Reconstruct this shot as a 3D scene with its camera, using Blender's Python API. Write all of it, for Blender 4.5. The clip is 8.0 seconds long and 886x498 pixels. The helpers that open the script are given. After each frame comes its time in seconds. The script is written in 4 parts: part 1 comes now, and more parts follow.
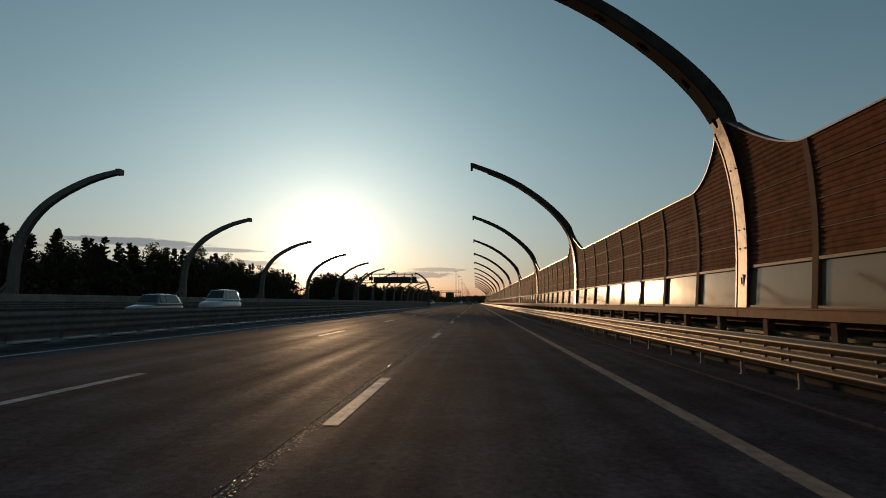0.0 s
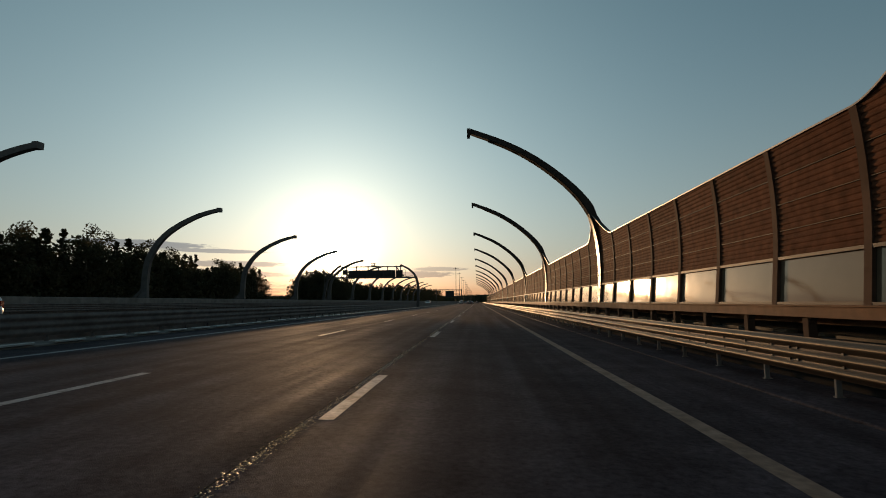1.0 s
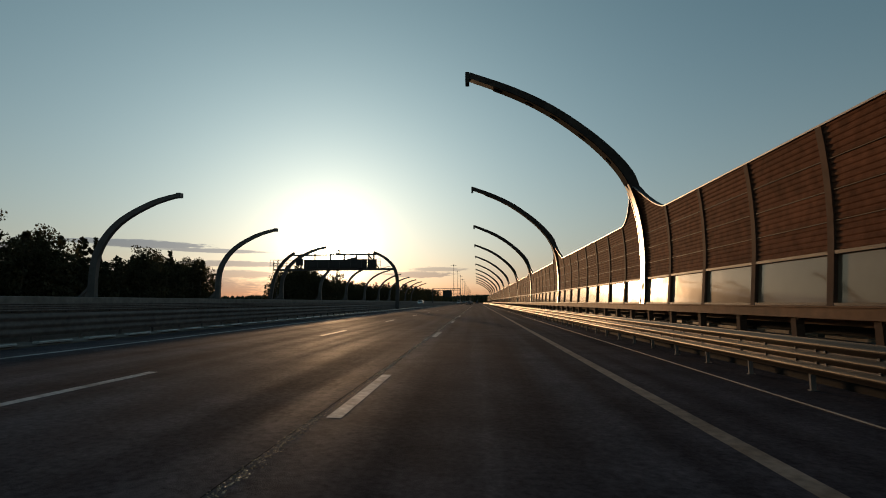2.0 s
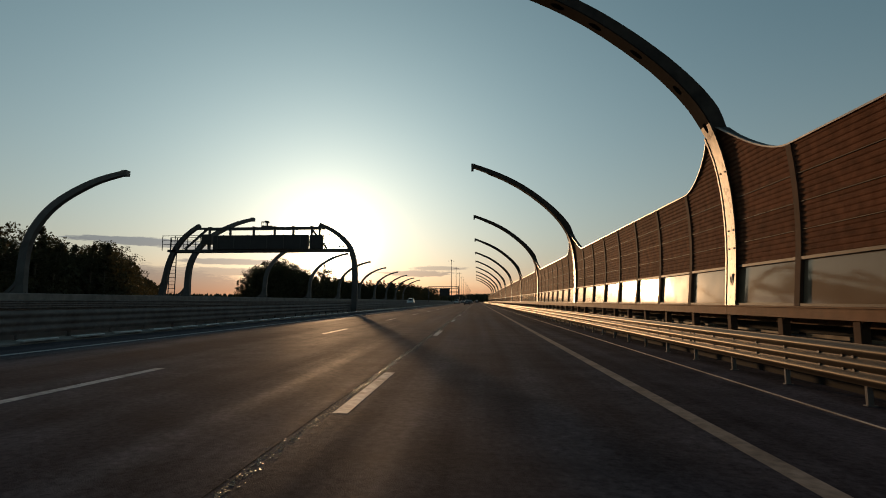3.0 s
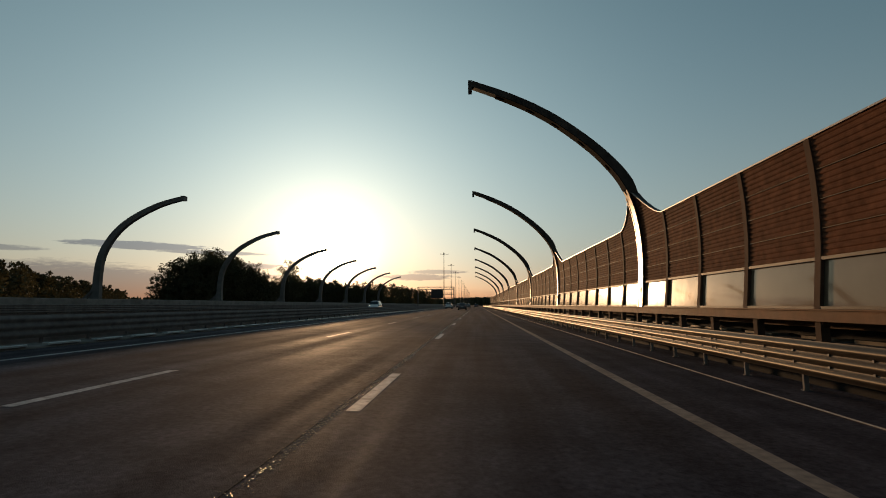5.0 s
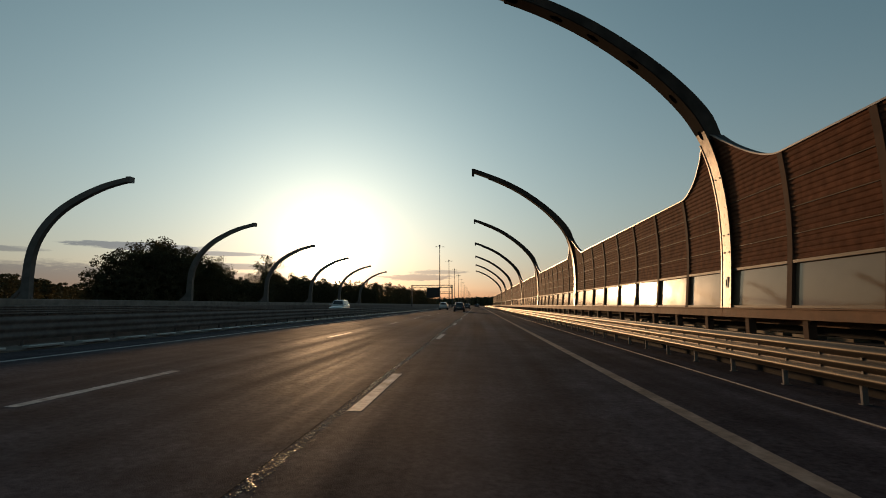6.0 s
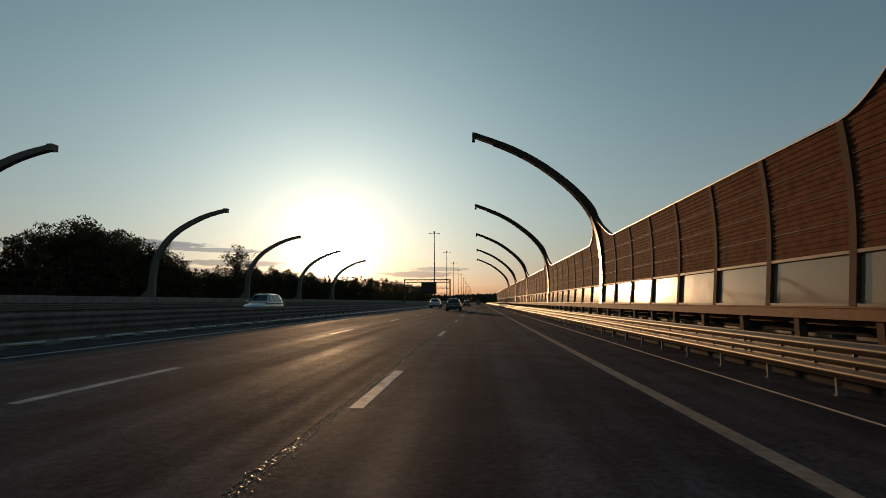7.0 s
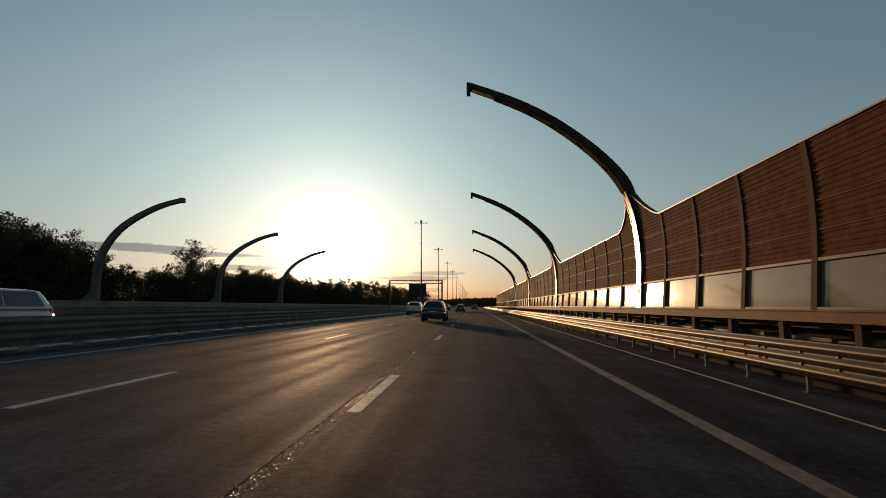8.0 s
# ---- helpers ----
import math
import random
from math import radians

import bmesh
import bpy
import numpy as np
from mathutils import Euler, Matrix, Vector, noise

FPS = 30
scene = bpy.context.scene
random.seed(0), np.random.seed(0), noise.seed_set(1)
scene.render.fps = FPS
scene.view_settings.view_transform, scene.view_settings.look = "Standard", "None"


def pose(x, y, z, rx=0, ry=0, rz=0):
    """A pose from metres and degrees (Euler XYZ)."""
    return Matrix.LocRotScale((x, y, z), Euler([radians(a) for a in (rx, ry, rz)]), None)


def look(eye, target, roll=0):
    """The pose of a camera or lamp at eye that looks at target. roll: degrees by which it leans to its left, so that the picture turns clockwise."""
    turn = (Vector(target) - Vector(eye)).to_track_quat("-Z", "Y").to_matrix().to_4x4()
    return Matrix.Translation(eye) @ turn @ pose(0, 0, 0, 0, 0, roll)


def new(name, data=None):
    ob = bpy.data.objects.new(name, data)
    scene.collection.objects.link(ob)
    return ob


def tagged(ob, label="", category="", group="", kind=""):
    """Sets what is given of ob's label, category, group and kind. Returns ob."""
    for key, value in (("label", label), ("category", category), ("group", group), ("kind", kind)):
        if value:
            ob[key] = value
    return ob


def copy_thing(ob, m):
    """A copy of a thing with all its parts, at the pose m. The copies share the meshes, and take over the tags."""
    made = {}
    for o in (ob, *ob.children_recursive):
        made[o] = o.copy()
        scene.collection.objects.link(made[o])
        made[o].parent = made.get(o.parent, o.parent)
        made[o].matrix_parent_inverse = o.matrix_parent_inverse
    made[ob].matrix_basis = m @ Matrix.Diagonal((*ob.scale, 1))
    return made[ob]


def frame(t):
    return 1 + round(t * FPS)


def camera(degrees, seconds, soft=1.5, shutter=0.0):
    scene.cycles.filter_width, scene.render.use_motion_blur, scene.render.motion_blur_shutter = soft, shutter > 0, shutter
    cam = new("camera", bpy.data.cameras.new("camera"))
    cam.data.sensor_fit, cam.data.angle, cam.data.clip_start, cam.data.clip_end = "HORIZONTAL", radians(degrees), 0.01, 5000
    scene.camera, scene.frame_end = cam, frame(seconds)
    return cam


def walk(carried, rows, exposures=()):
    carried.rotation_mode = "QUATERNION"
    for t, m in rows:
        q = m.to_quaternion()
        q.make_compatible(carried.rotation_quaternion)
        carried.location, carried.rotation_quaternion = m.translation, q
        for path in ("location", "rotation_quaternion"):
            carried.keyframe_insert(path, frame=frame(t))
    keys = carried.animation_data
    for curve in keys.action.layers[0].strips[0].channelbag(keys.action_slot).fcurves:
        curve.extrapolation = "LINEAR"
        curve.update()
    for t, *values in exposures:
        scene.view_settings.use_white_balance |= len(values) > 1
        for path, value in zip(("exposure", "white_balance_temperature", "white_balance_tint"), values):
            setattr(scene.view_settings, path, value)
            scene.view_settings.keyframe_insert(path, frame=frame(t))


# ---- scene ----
# Metres: y runs along the motorway, x to the right of the driven lane, z up.
cam = camera(82.32, 8.0, 0.95)
walk(cam, [
    (0.0, pose(-0.055, -11.04, 1.208, 96.03, -0.07, 3.67)),
    (0.5, pose(0.049, 0.92, 1.206, 96.21, 0.76, 3.76)),
    (1.0, pose(0.084, 12.74, 1.206, 95.96, 0.38, 3.90)),
    (1.5, pose(0.053, 24.69, 1.207, 95.99, 0.32, 3.86)),
    (3.0, pose(-0.011, 60.51, 1.205, 95.88, 0.01, 3.85)),
    (3.5, pose(-0.041, 72.45, 1.208, 95.60, -0.34, 3.63)),
    (4.0, pose(-0.054, 84.34, 1.207, 95.90, 0.37, 3.68)),
    (4.5, pose(-0.079, 96.26, 1.203, 96.24, 0.09, 3.73)),
    (6.0, pose(-0.077, 132.17, 1.202, 96.31, 0.27, 3.85)),
    (6.5, pose(-0.106, 144.19, 1.210, 95.77, -0.16, 3.72)),
    (7.0, pose(-0.081, 156.18, 1.210, 95.96, 0.19, 4.00)),
    (7.5, pose(-0.072, 168.24, 1.204, 96.09, 0.10, 3.61)),
    (8.0, pose(-0.091, 180.16, 1.204, 96.44, 0.24, 3.59)),
], exposures=[(0.0, 0.08, 6400, 10), (0.5, 0.21, 6650, 10), (1.0, 0.22, 6700, 10), (1.5, 0.20, 6600, 10), (3.0, 0.27, 6850, 11), (6.5, 0.25, 6850, 11), (7.0, 0.18, 6750, 11), (8.0, 0.27, 6850, 11)])

# ---- sky and sun ----
SUN_AZ, SUN_EL = radians(-16.4), radians(4.7)
SUN_DIR = Vector((math.sin(SUN_AZ) * math.cos(SUN_EL), math.cos(SUN_AZ) * math.cos(SUN_EL), math.sin(SUN_EL)))
HALO_DIR = Vector((math.sin(SUN_AZ) * math.cos(radians(5.5)), math.cos(SUN_AZ) * math.cos(radians(5.5)), math.sin(radians(5.5))))
SLOPE = 0.021          # fall of the carriageway towards its outer edge
BAY = 18.0             # distance between arches


def build_world():
    w = bpy.data.worlds.new("evening_sky")
    scene.world = w
    w.use_nodes = True
    nt = w.node_tree
    nt.nodes.clear()
    N, L = nt.nodes.new, nt.links.new

    def val(x):
        return x if hasattr(x, "links") else None

    def put(sock, x):
        if val(x) is not None:
            L(x, sock)
        else:
            sock.default_value = x

    def m(op, a, b=0.0, c=0.0, clamp=False):
        n = N("ShaderNodeMath")
        n.operation, n.use_clamp = op, clamp
        for s, x in zip(n.inputs, (a, b, c)):
            put(s, x)
        return n.outputs[0]

    def mix(f, a, b, kind="MIX"):
        n = N("ShaderNodeMix")
        n.data_type, n.blend_type = "RGBA", kind
        put(n.inputs["Factor"], f)
        put(n.inputs["A"], a)
        put(n.inputs["B"], b)
        return n.outputs["Result"]

    sky = N("ShaderNodeTexSky")
    sky.sky_type, sky.sun_disc = "NISHITA", False
    sky.sun_elevation, sky.sun_rotation = SUN_EL, SUN_AZ
    sky.air_density, sky.dust_density, sky.ozone_density = 1.0, 0.7, 1.4
    base = mix(1.0, sky.outputs[0], (SKY_GAIN[0], SKY_GAIN[1], SKY_GAIN[2], 1), "MULTIPLY")
    tc = N("ShaderNodeTexCoord")
    norm = N("ShaderNodeVectorMath")
    norm.operation = "NORMALIZE"
    L(tc.outputs["Generated"], norm.inputs[0])
    sep = N("ShaderNodeSeparateXYZ")
    L(norm.outputs[0], sep.inputs[0])
    az = m("MULTIPLY", m("ARCTAN2", sep.outputs[0], sep.outputs[1]), 57.2958)
    el = m("MULTIPLY", m("ARCSINE", sep.outputs[2]), 57.2958)
    dot = N("ShaderNodeVectorMath")
    dot.operation = "DOT_PRODUCT"
    L(norm.outputs[0], dot.inputs[0])
    dot.inputs[1].default_value = HALO_DIR
    ang = m("MULTIPLY", m("ARCCOSINE", m("MINIMUM", dot.outputs["Value"], 0.999999)), 57.2958)
    # clouds: long flat banks low over the horizon
    comb = N("ShaderNodeCombineXYZ")
    L(m("MULTIPLY", az, 0.16), comb.inputs[0])
    L(m("MULTIPLY", el, 1.1), comb.inputs[1])
    noi = N("ShaderNodeTexNoise")
    noi.inputs["Scale"].default_value, noi.inputs["Detail"].default_value = 1.6, 6
    noi.inputs["Roughness"].default_value = 0.62
    L(comb.outputs[0], noi.inputs["Vector"])
    comb2 = N("ShaderNodeCombineXYZ")
    L(m("MULTIPLY", az, 0.55), comb2.inputs[0])
    L(m("MULTIPLY", el, 3.6), comb2.inputs[1])
    noi2 = N("ShaderNodeTexNoise")
    noi2.inputs["Scale"].default_value, noi2.inputs["Detail"].default_value = 1.6, 7
    noi2.inputs["Roughness"].default_value = 0.72
    L(comb2.outputs[0], noi2.inputs["Vector"])
    wob = m("ADD", m("MULTIPLY", m("SUBTRACT", noi.outputs[0], 0.5), 0.75), m("MULTIPLY", m("SUBTRACT", noi2.outputs[0], 0.5), 0.85))
    cover = 0.0
    for a0, e0, ra, re, dens, edge in CLOUDS:
        dx = m("DIVIDE", m("SUBTRACT", az, a0), ra)
        dy = m("DIVIDE", m("SUBTRACT", el, e0), re)
        r = m("ADD", m("ADD", m("MULTIPLY", dx, dx), m("MULTIPLY", dy, dy)), m("MULTIPLY", wob, edge))
        one = m("MULTIPLY", m("SUBTRACT", 1.15, r, clamp=True), dens, clamp=True)
        one = m("MULTIPLY", m("SMOOTH_MIN", m("MULTIPLY", one, 2.8), 1.0, 0.35), dens, clamp=True)
        cover = one if isinstance(cover, float) else m("MAXIMUM", cover, one)
    # evening haze: a pale veil, brighter round the sun, reddened towards the horizon
    lit = base
    for col, fall in HAZES:
        hz = m("EXPONENT", m("MULTIPLY", m("ABSOLUTE", el), -1.0 / fall))
        n = N("ShaderNodeVectorMath")
        n.operation = "SCALE"
        n.inputs[0].default_value = col
        L(hz, n.inputs["Scale"])
        lit = mix(1.0, lit, n.outputs[0], "ADD")

    def halo(lit, amp, width, col):
        n = N("ShaderNodeVectorMath")
        n.operation = "SCALE"
        n.inputs[0].default_value = col
        L(m("MULTIPLY", m("EXPONENT", m("MULTIPLY", ang, -1.0 / width)), amp), n.inputs["Scale"])
        return mix(1.0, lit, n.outputs[0], "ADD")

    for h in GLOW[1:]:
        lit = halo(lit, *h)
    low = m("EXPONENT", m("MULTIPLY", m("ABSOLUTE", el), -1.0 / REDDEN[3]))
    lit = mix(1.0, lit, mix(low, (1, 1, 1, 1), (*REDDEN[:3], 1)), "MULTIPLY")
    lit = halo(lit, *GLOW[0])
    dark = mix(1.0, lit, (0.39, 0.41, 0.52, 1), "MULTIPLY")
    out = mix(cover, lit, dark)
    bg = N("ShaderNodeBackground")
    L(out, bg.inputs["Color"])
    bg.inputs["Strength"].default_value = 1.0
    o = N("ShaderNodeOutputWorld")
    L(bg.outputs[0], o.inputs["Surface"])
    w.cycles.sampling_method = "MANUAL"
    w.cycles.sample_map_resolution = 2048


SKY_GAIN = (0.022, 0.027, 0.033)
HAZES = [((0.036, 0.112, 0.150), 55.0), ((0.245, 0.180, 0.092), 11.0)]
GLOW = [(12.5, 1.28, (1.0, 0.86, 0.62)), (0.60, 5.8, (1.0, 0.70, 0.42)), (0.68, 18.0, (0.70, 0.97, 1.0))]
REDDEN = (0.68, 0.35, 0.24, 5.0)
CLOUDS = [(-34.5, 5.8, 6.0, 0.40, 0.9, 2.6), (-28.0, 5.4, 5.5, 0.22, 0.85, 2.0), (-44.0, 0.9, 23.0, 3.1, 0.85, 1.3),
          (-6.8, 3.1, 4.2, 0.36, 0.75, 3.2), (-4.2, 3.7, 3.6, 0.26, 0.65, 3.2), (-26.5, 4.1, 5.0, 0.35, 0.8, 2.2), (-47.0, 5.0, 5.0, 0.3, 0.7, 2.2), (-30.0, 3.0, 9.0, 0.5, 0.7, 2.4), (2.0, -0.2, 50.0, 1.9, 0.35, 0.8)]
build_world()

sun = new("sun", bpy.data.lights.new("sun", "SUN"))
sun.data.energy, sun.data.angle, sun.data.color = 2.2, radians(1.8), (1.0, 0.60, 0.31)
sun.matrix_world = look((0, 0, 60), Vector((0, 0, 60)) - SUN_DIR)


# ---- materials ----
def material(name, color, rough=0.7, metal=0.0, var=0.15, scale=4.0, bump=0.2, bump_scale=None, spec=0.5, stain=0.0, stain_scale=0.4, coat=0.0, dist=0.01, island=0.0, rvar=0.08):
    mt = bpy.data.materials.new(name)
    mt.use_nodes = True
    nt = mt.node_tree
    b = nt.nodes["Principled BSDF"]
    N, L = nt.nodes.new, nt.links.new
    tc = N("ShaderNodeTexCoord")
    no = N("ShaderNodeTexNoise")
    no.inputs["Scale"].default_value, no.inputs["Detail"].default_value = scale, 6
    geo = N("ShaderNodeNewGeometry")
    L(geo.outputs["Position"], no.inputs["Vector"])
    lo = [max(0.0, c * (1 - var)) for c in color]
    hi = [min(1.0, c * (1 + var)) for c in color]
    mx = N("ShaderNodeMix")
    mx.data_type = "RGBA"
    mx.inputs["A"].default_value, mx.inputs["B"].default_value = (*lo, 1), (*hi, 1)
    ramp = N("ShaderNodeMapRange")
    ramp.inputs["From Min"].default_value, ramp.inputs["From Max"].default_value = 0.3, 0.7
    L(no.outputs[0], ramp.inputs["Value"])
    L(ramp.outputs[0], mx.inputs["Factor"])
    col = mx.outputs["Result"]
    if stain:
        n2 = N("ShaderNodeTexNoise")
        n2.inputs["Scale"].default_value, n2.inputs["Detail"].default_value = stain_scale, 4
        L(geo.outputs["Position"], n2.inputs["Vector"])
        r2 = N("ShaderNodeMapRange")
        r2.inputs["From Min"].default_value, r2.inputs["From Max"].default_value = 0.45, 0.72
        r2.inputs["To Max"].default_value = stain
        L(n2.outputs[0], r2.inputs["Value"])
        m2 = N("ShaderNodeMix")
        m2.data_type, m2.blend_type = "RGBA", "MULTIPLY"
        m2.inputs["B"].default_value = (0.45, 0.40, 0.34, 1)
        L(r2.outputs[0], m2.inputs["Factor"])
        L(col, m2.inputs["A"])
        col = m2.outputs["Result"]
    if island:
        oi = N("ShaderNodeObjectInfo")
        r3 = N("ShaderNodeMapRange")
        r3.inputs["To Min"].default_value, r3.inputs["To Max"].default_value = 1 - island, 1 + island
        L(oi.outputs["Random"], r3.inputs["Value"])
        m3 = N("ShaderNodeVectorMath")
        m3.operation = "SCALE"
        L(col, m3.inputs[0])
        L(r3.outputs[0], m3.inputs["Scale"])
        col = m3.outputs[0]
    L(col, b.inputs["Base Color"])
    rr = N("ShaderNodeMapRange")
    rr.inputs["To Min"].default_value, rr.inputs["To Max"].default_value = max(0.02, rough - rvar), min(1, rough + rvar)
    L(no.outputs[0], rr.inputs["Value"])
    L(rr.outputs[0], b.inputs["Roughness"])
    b.inputs["Metallic"].default_value = metal
    b.inputs["Specular IOR Level"].default_value = spec
    b.inputs["Coat Weight"].default_value = coat
    if bump:
        n3 = N("ShaderNodeTexNoise")
        n3.inputs["Scale"].default_value, n3.inputs["Detail"].default_value = bump_scale or scale * 8, 3
        L(geo.outputs["Position"], n3.inputs["Vector"])
        bp = N("ShaderNodeBump")
        bp.inputs["Strength"].default_value, bp.inputs["Distance"].default_value = bump, dist
        L(n3.outputs[0], bp.inputs["Height"])
        L(bp.outputs[0], b.inputs["Normal"])
    return mt




def asphalt():
    """Dark worn asphalt: coarse aggregate, long wheel tracks and patchy wear."""
    mt = material("asphalt", (0.062, 0.053, 0.060), 0.82, 0, 0.3, 1.2, 0.0, 60, 0.014, 0.4, 0.15)
    nt = mt.node_tree
    N, L = nt.nodes.new, nt.links.new
    b = nt.nodes["Principled BSDF"]
    old = b.inputs["Base Color"].links[0].from_socket
    geo = N("ShaderNodeNewGeometry")
    mp = N("ShaderNodeMapping")
    mp.inputs["Scale"].default_value = (1.6, 0.035, 1)
    L(geo.outputs["Position"], mp.inputs["Vector"])
    tracks = N("ShaderNodeTexNoise")
    tracks.inputs["Scale"].default_value, tracks.inputs["Detail"].default_value = 1.0, 5
    L(mp.outputs[0], tracks.inputs["Vector"])
    grit = N("ShaderNodeTexVoronoi")
    grit.inputs["Scale"].default_value = 90
    L(geo.outputs["Position"], grit.inputs["Vector"])
    fine = N("ShaderNodeTexNoise")
    fine.inputs["Scale"].default_value, fine.inputs["Detail"].default_value = 14, 8
    fine.inputs["Roughness"].default_value = 0.75
    L(geo.outputs["Position"], fine.inputs["Vector"])
    def ranged(sock, a, c, lo, hi):
        n = N("ShaderNodeMapRange")
        n.inputs["From Min"].default_value, n.inputs["From Max"].default_value = a, c
        n.inputs["To Min"].default_value, n.inputs["To Max"].default_value = lo, hi
        L(sock, n.inputs["Value"])
        return n.outputs[0]
    m1 = N("ShaderNodeMath")
    m1.operation = "MULTIPLY"
    L(ranged(tracks.outputs[0], 0.3, 0.7, 0.65, 1.4), m1.inputs[0])
    L(ranged(fine.outputs[0], 0.3, 0.7, 0.45, 1.6), m1.inputs[1])
    sc = N("ShaderNodeVectorMath")
    sc.operation = "SCALE"
    L(old, sc.inputs[0])
    L(m1.outputs[0], sc.inputs["Scale"])
    L(sc.outputs[0], b.inputs["Base Color"])
    bp = N("ShaderNodeBump")
    bp.inputs["Strength"].default_value, bp.inputs["Distance"].default_value = 0.3, 0.006
    L(grit.outputs["Distance"], bp.inputs["Height"])
    bp2 = N("ShaderNodeBump")
    bp2.inputs["Strength"].default_value, bp2.inputs["Distance"].default_value = 0.28, 0.012
    L(fine.outputs[0], bp2.inputs["Height"])
    L(bp.outputs[0], bp2.inputs["Normal"])
    L(bp2.outputs[0], b.inputs["Normal"])
    L(ranged(tracks.outputs[0], 0.35, 0.65, 0.92, 0.70), b.inputs["Roughness"])
    return mt


ASPHALT = asphalt()
PAINT = material("road_paint", (0.38, 0.36, 0.36), 0.7, 0, 0.35, 11, 0.4, 70, 0.25, 0.95, 3.2)
PAINT_WORN = material("worn_road_paint", (0.31, 0.23, 0.18), 0.75, 0, 0.3, 9, 0.4, 70, 0.15, 0.6, 1.5)
# Sun glitter of the crumbs is put into the golden base and specular tint.
BITUMEN = material("glitter_gold_bitumen", (0.16, 0.11, 0.065), 0.34, 0, 0.3, 20, 0.4, 45, 0.9)
BITUMEN.node_tree.nodes["Principled BSDF"].inputs["Specular Tint"].default_value = (1.0, 0.78, 0.5, 1)
DULLSEAL = material("dull_bitumen", (0.02, 0.019, 0.018), 0.9, 0, 0.3, 20, 0.5, 45, 0.02)
# Concrete with the shade below the barrier put into its near-black colour.
SHADE_CONCRETE = material("shaded_concrete", (0.034, 0.031, 0.029), 0.9, 0, 0.25, 2, 0.4, 30, 0.1, 0.5, 0.7)
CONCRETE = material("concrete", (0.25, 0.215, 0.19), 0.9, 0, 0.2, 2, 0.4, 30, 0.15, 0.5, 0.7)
LEFTSTEEL = material("pale_arch_steel", (0.105, 0.10, 0.096), 0.5, 0.1, 0.2, 2.5, 0.05, 9, 0.3, 0.4, 0.8)
KERB_WHITE = material("kerb_whitewash", (0.50, 0.47, 0.43), 0.2, 0, 0.15, 5, 0.05, 30, 0.6, 0.3, 2)
GALV = material("galvanised_steel", (0.046, 0.036, 0.029), 0.46, 0.4, 0.25, 1.5, 0.0, 12, 0.3, 0.2, 0.5, rvar=0.015)
GALV.node_tree.nodes["Principled BSDF"].inputs["Specular Tint"].default_value = (1.0, 0.88, 0.72, 1)
DULLRAIL = material("weathered_rail_steel", (0.19, 0.155, 0.14), 0.75, 0.05, 0.2, 6, 0.15, 12, 0.15, 0.5, 1.2)
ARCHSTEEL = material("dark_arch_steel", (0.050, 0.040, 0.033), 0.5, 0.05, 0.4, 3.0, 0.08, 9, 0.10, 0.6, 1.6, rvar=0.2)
BEAM = material("brown_beam_paint", (0.21, 0.105, 0.056), 0.7, 0.0, 0.2, 4, 0.12, 14, 0.08, 0.5, 0.8)
PALE = material("pale_concrete", (0.36, 0.34, 0.31), 0.85, 0, 0.2, 2, 0.4, 30, 0.3, 0.5, 0.9)
STEEL = material("grey_painted_steel", (0.062, 0.050, 0.042), 0.55, 0.1, 0.2, 3, 0.12, 14, 0.12, 0.5, 0.8)
BROWN = material("brown_louvre_metal", (0.132, 0.055, 0.030), 0.75, 0.0, 0.3, 5, 0.15, 20, 0.02, 0.3, 0.9, 0, 0.01, 0.1)
POSTSTEEL = material("brown_post_paint", (0.11, 0.066, 0.045), 0.75, 0.0, 0.2, 3, 0.12, 14, 0.03, 0.4, 0.8)
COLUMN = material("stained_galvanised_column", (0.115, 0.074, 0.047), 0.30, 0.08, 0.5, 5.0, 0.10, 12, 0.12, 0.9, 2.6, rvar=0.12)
# Underside shade is put into this darker colour of the flange steel.
SOFFIT = material("shaded_soffit_steel", (0.022, 0.017, 0.014), 0.85, 0.0, 0.35, 4.0, 0.08, 9, 0.015, 0.6, 2.0)
# Near-black colour that stands in for the shade inside holes.
HOLE = material("painted_hollow", (0.004, 0.004, 0.004), 1.0, 0, 0.1, 5, 0.0, None, 0.0)
ZINC = material("cap_zinc", (0.26, 0.22, 0.19), 0.42, 0.5, 0.15, 3, 0.05, 14, 0.3, 0.3, 0.8)
SEAM = material("seam_profile_paint", (0.115, 0.072, 0.046), 0.6, 0.0, 0.3, 2, 0.05, 14, 0.1, 0.5, 0.8)
GLINT = material("coping_glint", (0.17, 0.13, 0.09), 0.22, 0.0, 0.25, 3, 0.1, 20, 0.5, 0.4, 1.2)
DARKSTEEL = material("dark_gantry_steel", (0.055, 0.052, 0.050), 0.55, 0.2, 0.2, 3, 0.1, 15)
SIGNBACK = material("sign_casing_dark", (0.022, 0.021, 0.021), 0.6, 0.1, 0.2, 2, 0.1, 15)
GRASS = material("meadow_grass", (0.035, 0.032, 0.016), 0.95, 0, 0.45, 0.6, 0.6, 12, 0.03, 0.5, 0.05)
BARK = material("bark", (0.09, 0.075, 0.05), 0.9, 0, 0.35, 8, 0.8, 30, 0.2)
LEAF = material("broad_leaf", (0.062, 0.057, 0.032), 0.8, 0, 0.35, 1.2, 0.0, None, 0.1)
NEEDLE = material("pine_needles", (0.056, 0.053, 0.031), 0.8, 0, 0.35, 1.2, 0.0, None, 0.1)
